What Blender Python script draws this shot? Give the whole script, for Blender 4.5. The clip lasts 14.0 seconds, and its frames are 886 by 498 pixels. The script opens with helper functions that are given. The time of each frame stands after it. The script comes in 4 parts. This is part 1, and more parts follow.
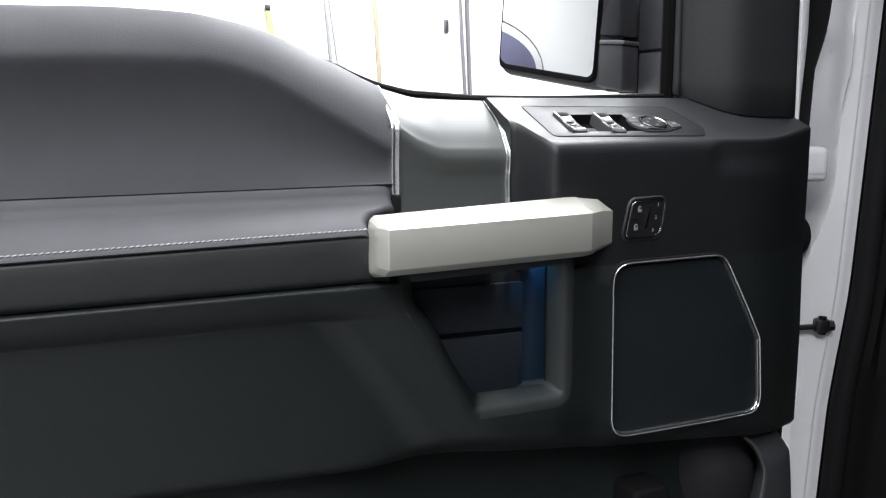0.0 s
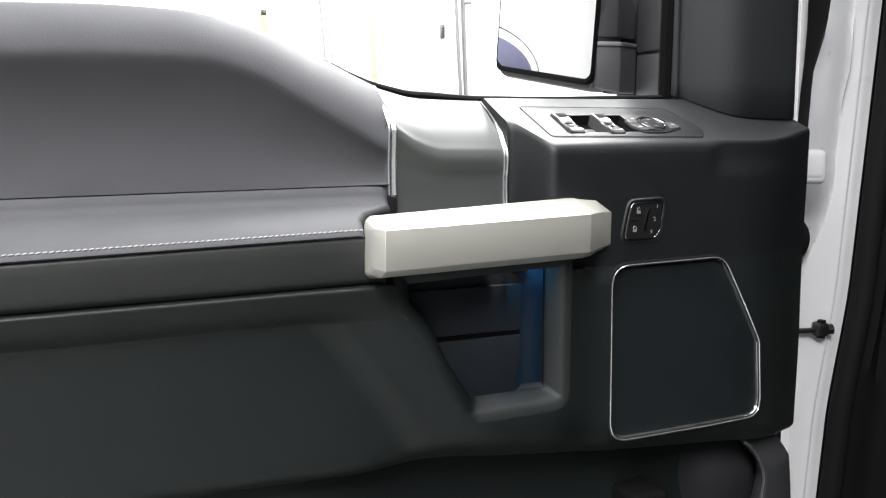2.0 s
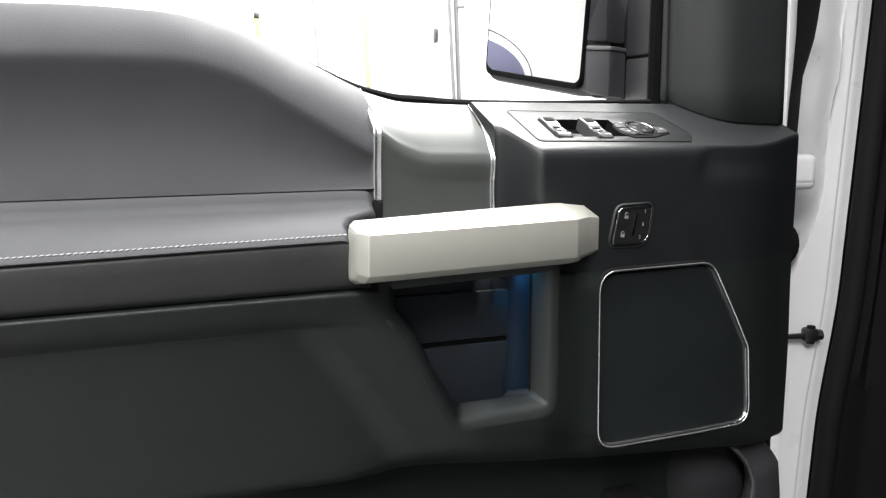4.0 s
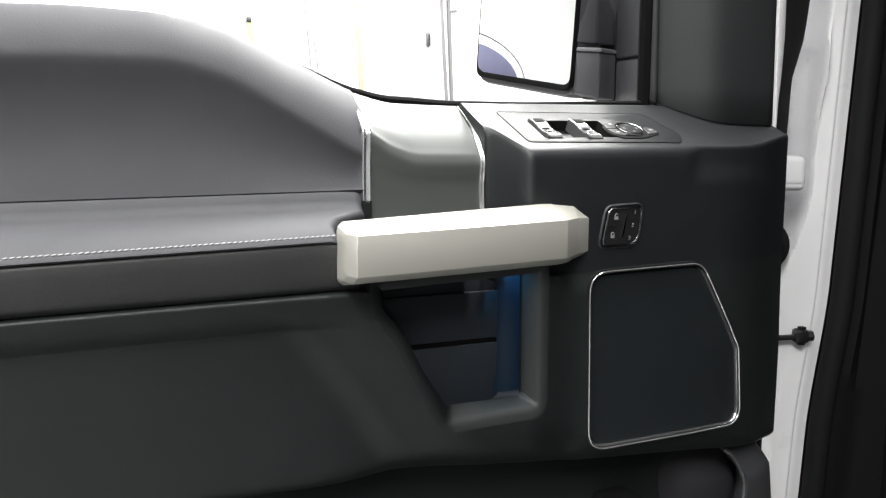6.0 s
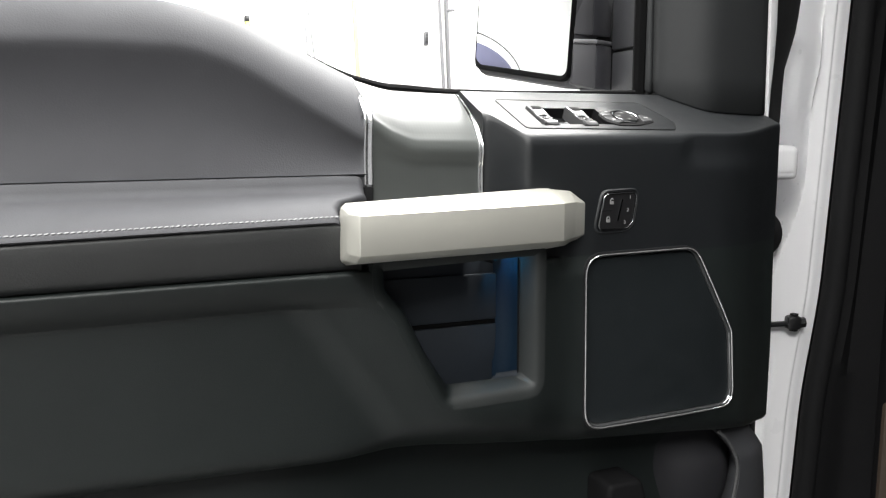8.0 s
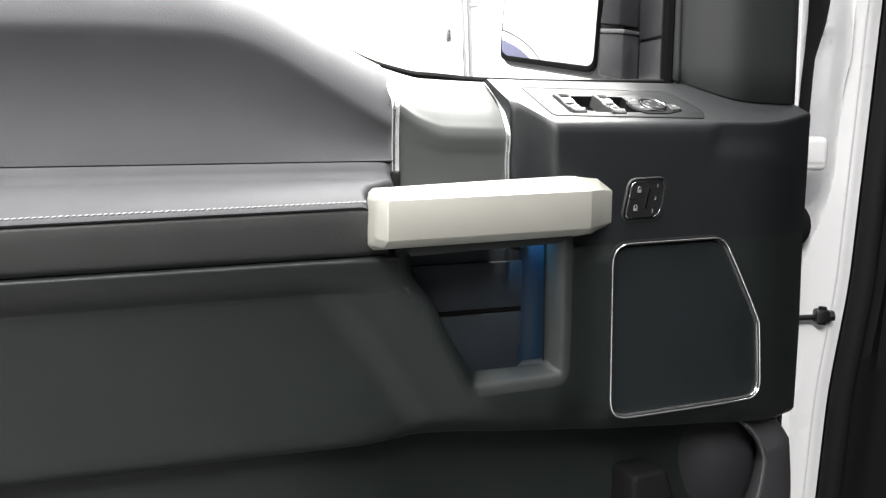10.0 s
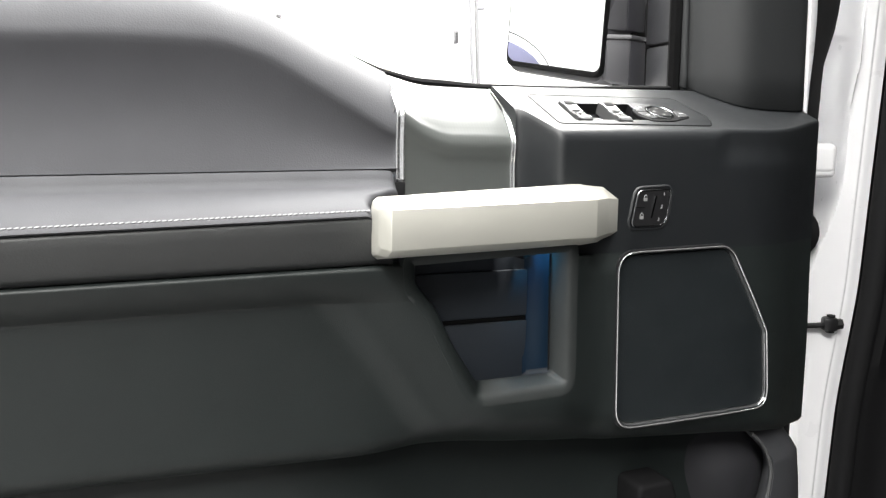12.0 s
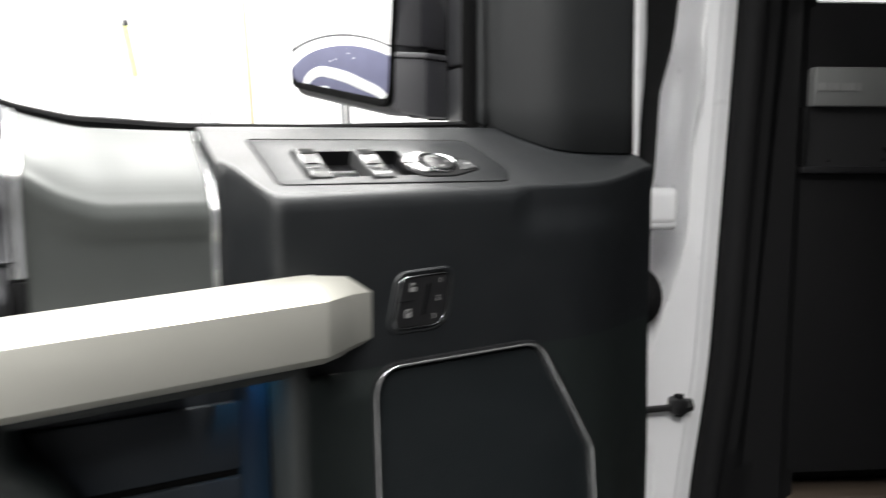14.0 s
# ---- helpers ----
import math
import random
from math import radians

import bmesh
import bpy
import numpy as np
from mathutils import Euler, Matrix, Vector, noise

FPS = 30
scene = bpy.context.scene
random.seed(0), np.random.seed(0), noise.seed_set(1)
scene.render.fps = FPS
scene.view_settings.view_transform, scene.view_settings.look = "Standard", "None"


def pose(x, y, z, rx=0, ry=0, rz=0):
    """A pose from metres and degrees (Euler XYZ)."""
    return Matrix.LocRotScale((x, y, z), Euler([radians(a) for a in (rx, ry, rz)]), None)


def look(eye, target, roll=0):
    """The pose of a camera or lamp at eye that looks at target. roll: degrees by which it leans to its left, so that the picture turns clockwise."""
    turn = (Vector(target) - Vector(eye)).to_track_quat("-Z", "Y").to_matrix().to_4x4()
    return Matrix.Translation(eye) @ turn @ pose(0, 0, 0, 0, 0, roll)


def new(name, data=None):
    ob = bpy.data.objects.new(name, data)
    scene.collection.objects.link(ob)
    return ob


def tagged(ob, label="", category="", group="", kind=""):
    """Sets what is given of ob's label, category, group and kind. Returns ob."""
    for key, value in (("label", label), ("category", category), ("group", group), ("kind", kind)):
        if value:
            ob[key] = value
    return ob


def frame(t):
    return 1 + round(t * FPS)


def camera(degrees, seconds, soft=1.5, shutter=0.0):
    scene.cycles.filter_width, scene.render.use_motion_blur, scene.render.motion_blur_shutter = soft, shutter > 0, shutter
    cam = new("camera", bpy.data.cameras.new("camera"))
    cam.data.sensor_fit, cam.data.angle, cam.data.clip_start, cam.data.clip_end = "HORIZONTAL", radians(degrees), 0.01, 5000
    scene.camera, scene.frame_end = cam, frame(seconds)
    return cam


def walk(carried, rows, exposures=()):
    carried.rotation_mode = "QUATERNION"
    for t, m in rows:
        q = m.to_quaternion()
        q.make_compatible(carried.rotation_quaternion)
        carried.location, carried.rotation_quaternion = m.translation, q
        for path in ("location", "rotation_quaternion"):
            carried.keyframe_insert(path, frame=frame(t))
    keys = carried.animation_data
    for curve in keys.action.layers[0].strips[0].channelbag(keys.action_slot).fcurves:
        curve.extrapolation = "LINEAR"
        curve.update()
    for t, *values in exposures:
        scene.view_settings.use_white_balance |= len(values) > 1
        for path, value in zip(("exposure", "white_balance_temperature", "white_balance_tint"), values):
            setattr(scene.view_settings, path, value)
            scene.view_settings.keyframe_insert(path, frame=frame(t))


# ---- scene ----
cam = camera(60.2, 14.0, soft=1.25, shutter=0.5)
PATH = [
    (0, (0.005, 0.003, 1.422), (0.739, 1.842, 1.14), -0.0),
    (0.5, (0.002, 0.002, 1.42), (0.735, 1.842, 1.141), 0.0),
    (1, (0.01, 0.008, 1.417), (0.745, 1.847, 1.141), 0.0),
    (1.5, (0.01, 0.01, 1.417), (0.75, 1.847, 1.143), 0.1),
    (2, (0.007, 0.011, 1.417), (0.752, 1.848, 1.149), 0.1),
    (2.5, (0.009, 0.015, 1.418), (0.756, 1.851, 1.153), 0.1),
    (3, (0.011, 0.014, 1.418), (0.762, 1.848, 1.155), 0.2),
    (5.5, (0.023, 0.018, 1.415), (0.796, 1.845, 1.166), 0.2),
    (6, (0.021, 0.016, 1.414), (0.798, 1.842, 1.167), 0.2),
    (6.5, (0.022, 0.011, 1.409), (0.803, 1.836, 1.161), 0.2),
    (7, (0.019, 0.003, 1.401), (0.8, 1.827, 1.154), 0.2),
    (7.5, (0.013, -0.004, 1.401), (0.795, 1.82, 1.153), 0.2),
    (8, (0.011, -0.002, 1.4), (0.794, 1.822, 1.153), 0.2),
    (8.5, (0.02, 0.008, 1.398), (0.802, 1.832, 1.15), 0.2),
    (11, (-0.003, -0.007, 1.387), (0.705, 1.846, 1.132), 0.5),
    (11.5, (-0.001, -0.002, 1.39), (0.709, 1.851, 1.137), 0.5),
    (12, (0.009, 0.002, 1.396), (0.725, 1.852, 1.146), 0.5),
    (12.5, (0.013, -0.003, 1.405), (0.731, 1.847, 1.155), 0.5),
    (13, (0.054, 0.005, 1.411), (0.78, 1.852, 1.164), 0.6),
    (13.3, (0.1, 0.034, 1.417), (0.84, 1.874, 1.158), 0.3),
    (13.5, (0.14, 0.076, 1.428), (0.905, 1.905, 1.164), 0.45),
    (13.6, (0.158, 0.102, 1.433), (0.962, 1.916, 1.171), 0.45),
    (13.7, (0.178, 0.124, 1.435), (1.015, 1.923, 1.188), 0.15),
    (13.8, (0.195, 0.144, 1.439), (1.08, 1.921, 1.197), 0.2),
    (14, (0.233, 0.173, 1.441), (1.215, 1.901, 1.215), -0.05),
]
EXPOSURES = [(0, -0.2, 6250, 10), (1, 0.1, 6350, 10), (3, 0.25, 6550, 8), (7, 0.22, 6600, 8), (8.5, 0.32, 6600, 8), (11, 0.8, 6650, 8), (12.5, 0.78, 6650, 8), (13.5, 0.3, 6650, 8), (14, 0.05, 6600, 8)]
walk(cam, [(t, look(eye, target, roll)) for t, eye, target, roll in PATH], EXPOSURES)

# ---- world and light ----
WALL_Y, ROOM_W, ROOM_BACK, ROOM_H = 7.0, 7.5, -6.0, 4.4
world = bpy.data.worlds.new("world")
world.use_nodes = True
world.node_tree.nodes["Background"].inputs[0].default_value = (0.9, 0.95, 1.0, 1)
world.node_tree.nodes["Background"].inputs[1].default_value = 0.1
scene.world = world


def area_lamp(x, y, z, sx, sy, watts):
    data = bpy.data.lights.new("unseen_ceiling_light", "AREA")
    data.shape, data.size, data.size_y, data.energy = "RECTANGLE", sx, sy, watts
    data.color = (1.0, 0.99, 0.985)
    ob = new("unseen_ceiling_light", data)
    ob.matrix_world = pose(x, y, z)
    return tagged(ob, "unseen area light added near the workshop ceiling", "lamp", "ceiling lamps")


# Unseen lights, placed and weighted for the wanted highlights and shadows.
UNSEEN_LAMPS = [(-4.2, 5.7, 120), (-1.2, 5.7, 110), (1.7, 5.7, 230), (2.2, 3.0, 330), (3.5, 3.0, 270), (5.2, 4.8, 150), (-3.0, -0.3, 200), (-0.7, 0.25, 66), (0.9, 1.1, 205), (-1.6, -2.5, 235)]
for lx, ly, power in UNSEEN_LAMPS:
    area_lamp(lx, ly, ROOM_H - 0.09, 0.6, 2.3, power)

# ---- helpers for shapes ----


def S(a, b, v):
    k = min(1.0, max(0.0, (v - a) / (b - a)))
    return k * k * (3 - 2 * k)


def lerp(a, b, k):
    return a + (b - a) * k


def ease(xs, ys, x):
    """A smooth curve through points, with no overshoot."""
    if x <= xs[0]:
        return ys[0]
    if x >= xs[-1]:
        return ys[-1]
    n = len(xs)
    d = [(ys[i + 1] - ys[i]) / (xs[i + 1] - xs[i]) for i in range(n - 1)]
    m = [d[0]] + [0 if d[i - 1] * d[i] <= 0 else 2 * d[i - 1] * d[i] / (d[i - 1] + d[i]) for i in range(1, n - 1)] + [d[-1]]
    i = max(j for j in range(n - 1) if xs[j] <= x)
    h = xs[i + 1] - xs[i]
    k = (x - xs[i]) / h
    return ((1 + 2 * k) * (1 - k) ** 2 * ys[i] + k * (1 - k) ** 2 * h * m[i]
            + k * k * (3 - 2 * k) * ys[i + 1] + k * k * (k - 1) * h * m[i + 1])


def span(a, b, n):
    return [a + (b - a) * i / (n - 1) for i in range(n)]


def part(name, bm, material, parent=None, label="", sharp=38):
    """Link a bmesh as one mesh object under a thing or a part."""
    me = bpy.data.meshes.new(name)
    bm.to_mesh(me)
    bm.free()
    me.materials.append(material)
    for p in me.polygons:
        p.use_smooth = True
    me.set_sharp_from_angle(angle=radians(sharp))
    ob = new(name, me)
    if parent:
        ob.parent = parent
    if label:
        ob["label"] = label
    return ob


def twin(ob, m):
    """Another object on the same mesh, under the same parent."""
    o = new(ob.name, ob.data)
    o.parent, o.matrix_basis = ob.parent, m
    return o


def thing(name, label, category, at=(0, 0, 0), m=None, group="", kind=""):
    ob = new(name)
    ob.matrix_world = m if m is not None else pose(*at)
    return tagged(ob, label, category, group, kind)


def loft(rows, ring=False, caps=False, skip=None):
    """Quads between rows of points; ring closes each row; caps fills the first and last row."""
    bm = bmesh.new()
    vs = [[bm.verts.new(p) for p in row] for row in rows]
    n = len(rows[0])
    for i in range(len(rows) - 1):
        for j in range(n if ring else n - 1):
            a, b = vs[i][j], vs[i][(j + 1) % n]
            c, d = vs[i + 1][(j + 1) % n], vs[i + 1][j]
            if skip and skip((a.co + b.co + c.co + d.co) / 4):
                continue
            bm.faces.new((a, b, c, d))
    if caps:
        bm.faces.new(vs[0][::-1])
        bm.faces.new(vs[-1])
    bmesh.ops.recalc_face_normals(bm, faces=bm.faces)
    return bm


def facing(bm, towards):
    """Turn the faces of an open sheet to one side."""
    bm.normal_update()
    t = Vector(towards)
    if sum(f.normal.dot(t) * f.calc_area() for f in bm.faces) < 0:
        bmesh.ops.reverse_faces(bm, faces=bm.faces)
    return bm


def box(x0, x1, y0, y1, z0, z1, bevel=0.0, seg=2, bm=None):
    own = bm is None
    bm = bm or bmesh.new()
    tmp = bmesh.new()
    bmesh.ops.create_cube(tmp, size=1, matrix=Matrix.LocRotScale(((x0 + x1) / 2, (y0 + y1) / 2, (z0 + z1) / 2), None, (x1 - x0, y1 - y0, z1 - z0)))
    if bevel:
        bmesh.ops.bevel(tmp, geom=tmp.edges[:], offset=bevel, segments=seg, profile=0.5, affect="EDGES")
    if own:
        bm.free()
        return tmp
    join(bm, tmp)
    return bm


def join(bm, other):
    me = bpy.data.meshes.new("tmp")
    other.to_mesh(me)
    other.free()
    bm.from_mesh(me)
    bpy.data.meshes.remove(me)
    return bm


def rounded(points, radius, seg=5):
    """A closed outline of 2D points with rounded corners; radius is one number or one per corner."""
    out = []
    n = len(points)
    for i, p in enumerate(points):
        r = radius[i] if isinstance(radius, (list, tuple)) else radius
        p = Vector(p)
        a, b = Vector(points[i - 1]) - p, Vector(points[(i + 1) % n]) - p
        half = a.angle(b) / 2
        cut = min(r / math.tan(half), 0.48 * a.length, 0.48 * b.length)
        p0, p1 = p + a.normalized() * cut, p + b.normalized() * cut
        for k in span(0, 1, seg):
            out.append(p0 * (1 - k) ** 2 + p * 2 * k * (1 - k) + p1 * k * k)
    return out


def dense(outline, k):
    """The same outline with k points for each one."""
    n = len(outline)
    return [outline[i].lerp(outline[(i + 1) % n], j / k) for i in range(n) for j in range(k)]


def inset(outline, d):
    """The outline moved inwards by d (outwards if minus); anticlockwise or clockwise."""
    n = len(outline)
    area = sum(outline[i - 1].x * outline[i].y - outline[i].x * outline[i - 1].y for i in range(n))
    sign = 1 if area > 0 else -1
    out = []
    for i in range(n):
        a = (outline[i] - outline[i - 1])
        b = (outline[(i + 1) % n] - outline[i])
        t = (a.normalized() + b.normalized())
        t.normalize()
        out.append(outline[i] + Vector((-t.y, t.x)) * d * sign)
    return out


def inside(outline, x, y):
    hit = False
    n = len(outline)
    for i in range(n):
        a, b = outline[i - 1], outline[i]
        if (a.y > y) != (b.y > y) and x < (b.x - a.x) * (y - a.y) / (b.y - a.y) + a.x:
            hit = not hit
    return hit


def plate(outline, levels, place, caps=True):
    """A stack of outlines: levels are (inset, height); place turns (u, v, height) into a point."""
    rows = [[place(p.x, p.y, h) for p in inset(outline, d)] for d, h in levels]
    bm = loft(rows, ring=True)
    if caps:
        bm.verts.ensure_lookup_table()
        n = len(outline)
        last = [bm.verts[(len(levels) - 1) * n + i] for i in range(n)]
        bm.faces.new(last)
        bmesh.ops.recalc_face_normals(bm, faces=bm.faces)
    return bm


def tube(path, radius, n=10, squash=1.0, up=(0, 0, 1), caps=True):
    """A tube along a path of points; radius is a number or a function of 0 to 1; squash narrows it along up."""
    path = [Vector(p) for p in path]
    rows = []
    for i, p in enumerate(path):
        t = (path[min(i + 1, len(path) - 1)] - path[max(i - 1, 0)]).normalized()
        side = t.cross(Vector(up))
        if side.length < 1e-4:
            side = t.cross(Vector((1, 0, 0)))
        side.normalize()
        top = side.cross(t)
        r = radius(i / (len(path) - 1)) if callable(radius) else radius
        rows.append([p + side * r * math.cos(a) + top * r * squash * math.sin(a) for a in [2 * math.pi * j / n for j in range(n)]])
    return loft(rows, ring=True, caps=caps)


def curve3(points, n):
    """n points on a smooth line through the points given."""
    ks = list(range(len(points)))
    out = []
    for k in span(0, len(points) - 1, n):
        out.append(tuple(ease(ks, [p[c] for p in points], k) for c in range(3)))
    return out


# ---- materials ----


def material(name, base, rough=0.5, metal=0.0, vary=0.15, vary_scale=14.0, grain=0.0, grain_scale=900.0, cells=False,
             smear=0.08, coat=0.0, second=None, spec=0.5, even=False):
    """A surface with two scales of variation: broad stains in colour and gloss, fine relief."""
    m = bpy.data.materials.new(name)
    m.use_nodes = True
    nt = m.node_tree
    b = nt.nodes["Principled BSDF"]
    link = nt.links.new
    tc = nt.nodes.new("ShaderNodeTexCoord")
    big = nt.nodes.new("ShaderNodeTexNoise")
    big.inputs["Scale"].default_value, big.inputs["Detail"].default_value = vary_scale, 5
    link(tc.outputs["Object"], big.inputs["Vector"])
    mix = nt.nodes.new("ShaderNodeMix")
    mix.data_type = "RGBA"
    link(big.outputs["Fac"], mix.inputs["Factor"])
    other = second or [min(1, c * (1 + vary)) for c in base]
    mix.inputs["A"].default_value = (*[c * (1 - vary) for c in base], 1)
    mix.inputs["B"].default_value = (*other, 1)
    link(mix.outputs["Result"], b.inputs["Base Color"])
    ramp = nt.nodes.new("ShaderNodeMapRange")
    ramp.inputs["To Min"].default_value, ramp.inputs["To Max"].default_value = max(0.0, rough - smear), min(1.0, rough + smear)
    smudge = nt.nodes.new("ShaderNodeTexNoise")
    smudge.inputs["Scale"].default_value, smudge.inputs["Detail"].default_value = vary_scale * 2.3, 6
    link(tc.outputs["Object"], smudge.inputs["Vector"])
    link(smudge.outputs["Fac"], ramp.inputs["Value"])
    link(ramp.outputs["Result"], b.inputs["Roughness"])
    b.inputs["Metallic"].default_value = metal
    b.inputs["Specular IOR Level"].default_value = spec
    if coat:
        b.inputs["Coat Weight"].default_value, b.inputs["Coat Roughness"].default_value = coat, 0.08
    if grain:
        if cells:
            fine = nt.nodes.new("ShaderNodeTexVoronoi")
            fine.inputs["Scale"].default_value = grain_scale
            fine.inputs["Randomness"].default_value = 0.0 if even else 1.0
            out = fine.outputs["Distance"]
        else:
            fine = nt.nodes.new("ShaderNodeTexNoise")
            fine.inputs["Scale"].default_value, fine.inputs["Detail"].default_value = grain_scale, 3
            out = fine.outputs["Fac"]
        link(tc.outputs["Object"], fine.inputs["Vector"])
        bump = nt.nodes.new("ShaderNodeBump")
        bump.inputs["Strength"].default_value, bump.inputs["Distance"].default_value = grain, 0.0006
        link(out, bump.inputs["Height"])
        link(bump.outputs["Normal"], b.inputs["Normal"])
    return m


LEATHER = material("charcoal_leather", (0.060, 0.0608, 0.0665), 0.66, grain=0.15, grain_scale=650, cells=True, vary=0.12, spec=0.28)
# Darker and smoother than the leather of the armrest roll.
LEATHER_LOW = material("darker_leather", (0.042, 0.0435, 0.0440), 0.46, grain=0.18, grain_scale=650, cells=True, vary=0.12)
PLASTIC = material("grained_black_plastic", (0.0080, 0.0094, 0.0110), 0.51, spec=0.5, grain=0.12, grain_scale=1100, cells=True, vary=0.15)
# The light's olive tint is put into this black plastic's colour.
PLASTIC_LOW = material("olive_lit_black_plastic", (0.0108, 0.0142, 0.0140), 0.48, grain=0.22, grain_scale=1100, cells=True, vary=0.15)
SAIL = material("grained_charcoal_corner_plastic", (0.0175, 0.0188, 0.0200), 0.6, grain=0.12, grain_scale=1100, cells=True, vary=0.12, spec=0.35)
SMOOTH_BLACK = material("smooth_black_plastic", (0.012, 0.012, 0.013), 0.32, vary=0.2)
SWITCH = material("satin_black_switch", (0.080, 0.081, 0.083), 0.24, vary=0.15)
PIANO = material("gloss_black_plastic", (0.022, 0.022, 0.023), 0.30, vary=0.2)
BUTTON = material("satin_black_button", (0.012, 0.012, 0.013), 0.4, vary=0.2)
DEEP_BLACK = material("matt_black_mirror_bezel", (0.004, 0.004, 0.0042), 0.85, spec=0.06, vary=0.1)
RUBBER = material("black_rubber", (0.0062, 0.0062, 0.0068), 0.75, spec=0.18, vary=0.2, grain=0.3, grain_scale=500)
ACCENT = material("grey_textured_trim", (0.064, 0.069, 0.067), 0.45, spec=0.38, grain=0.05, grain_scale=300, cells=True, vary=0.08, even=True)
SILVER = material("satin_silver_paint", (0.68, 0.67, 0.61), 0.36, metal=0.55, vary=0.05, grain=0.08, grain_scale=1800)
STRIP = material("polished_chrome_strip", (0.84, 0.85, 0.86), 0.10, metal=0.9, vary=0.03, smear=0.04)
DIM_CHROME = material("soft_chrome", (0.42, 0.43, 0.44), 0.07, metal=0.9, vary=0.03, smear=0.04)
CHROME_DARK = material("smoked_chrome", (0.24, 0.25, 0.26), 0.18, metal=1.0, vary=0.05, smear=0.04)
GRILLE = material("speaker_cloth", (0.0050, 0.0078, 0.0095), 0.6, vary=0.1, grain=0.25, grain_scale=700, cells=True)
# Part of the blue ambient glow is put into this liner's colour.
BLUE = material("blue_glow_pocket_liner", (0.004, 0.013, 0.026), 0.55, vary=0.2, spec=0.25)
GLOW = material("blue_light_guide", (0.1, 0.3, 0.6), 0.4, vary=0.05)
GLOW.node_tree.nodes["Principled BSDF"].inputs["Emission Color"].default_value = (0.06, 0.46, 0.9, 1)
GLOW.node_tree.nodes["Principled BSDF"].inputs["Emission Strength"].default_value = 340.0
NAVY = material("navy_pocket_lining", (0.0165, 0.0210, 0.0275), 0.6, vary=0.2)
WHITE_PAINT = material("white_car_paint", (0.84, 0.84, 0.86), 0.3, vary=0.04, coat=0.6)
THREAD = material("pale_grey_thread", (0.33, 0.33, 0.34), 0.7, vary=0.1)
MARK = material("white_legend_print", (0.22, 0.22, 0.22), 0.5, vary=0.05)
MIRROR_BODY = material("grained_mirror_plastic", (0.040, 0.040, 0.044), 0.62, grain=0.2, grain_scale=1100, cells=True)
MIRROR = material("mirror_glass", (0.92, 0.93, 0.94), 0.01, metal=1.0, vary=0.0, smear=0.005)
WALL = material("white_wall_paint", (0.84, 0.84, 0.83), 0.6, vary=0.03, vary_scale=1.5)
# Grey, not white, so that the unseen walls bounce little light.
WALL_GREY = material("dim_grey_closing_wall", (0.30, 0.30, 0.31), 0.6, vary=0.05, vary_scale=1.5)
WALL_TRIM = material("grey_metal_trim", (0.13, 0.13, 0.137), 0.4, vary=0.06, vary_scale=3)
BAND = material("pale_grey_band", (0.28, 0.28, 0.295), 0.5, vary=0.06)
POST = material("mid_grey_door_post", (0.21, 0.21, 0.22), 0.5, vary=0.06)
OAK = material("pale_wood_edge", (0.27, 0.235, 0.155), 0.5, vary=0.15)
YELLOW = material("yellow_green_plastic", (0.58, 0.64, 0.16), 0.4, vary=0.1)
CONCRETE = material("polished_concrete_floor", (0.17, 0.17, 0.17), 0.4, vary=0.12, vary_scale=2.5)
SIGN_WHITE = material("white_sign_face", (0.8, 0.8, 0.8), 0.6, spec=0.2, vary=0.03)
# Paled blue, with the mirror's veiling glare put into the colour.
SIGN_BLUE = material("glare_paled_blue_sign", (0.145, 0.147, 0.222), 0.6, spec=0.2, vary=0.12, vary_scale=6)
SIGN_RIM = material("dark_sign_rim", (0.05, 0.05, 0.055), 0.4, vary=0.1)
POD = material("satin_charcoal_plastic", (0.044, 0.045, 0.049), 0.42, vary=0.15, grain=0.1, grain_scale=1100, cells=True)
ARM_PLASTIC = material("matt_black_mirror_arm", (0.032, 0.0325, 0.036), 0.6, spec=0.3, vary=0.15, grain=0.2, grain_scale=1100, cells=True)
HOLLOW = material("smooth_black_bottle_hollow", (0.024, 0.024, 0.027), 0.36, vary=0.15, grain=0.06, grain_scale=1100, cells=True)
TAN = material("tan_trim", (0.038, 0.027, 0.019), 0.6, vary=0.2)
DASH = material("black_dash_plastic", (0.005, 0.005, 0.0055), 0.6, spec=0.16, grain=0.4, grain_scale=900, cells=True, vary=0.15)
GREY_TRIM = material("grey_satin_vent_trim", (0.20, 0.203, 0.203), 0.42, metal=0.3, vary=0.08)
# Pale grey paints in the light that the ledge's left part catches.
LEDGE_LIT = material("lit_grey_ledge", (0.13, 0.13, 0.136), 0.5, vary=0.08)
# Darker copy of the mirror plastic; shade on the turned flank is painted in.
CHEEK_SHADED = material("shaded_mirror_flank", (0.022, 0.022, 0.026), 0.6, spec=0.3, vary=0.12)
# Lighter copy of the panel plastic; light on the pocket's flanks is painted in.
POCKET_LIT = material("pocket_trim_lit_faces", (0.027, 0.030, 0.030), 0.5, spec=0.4, vary=0.12, grain=0.1, grain_scale=1100, cells=True)
HEADLINER = material("grey_headliner", (0.30, 0.30, 0.30), 0.9, vary=0.05)

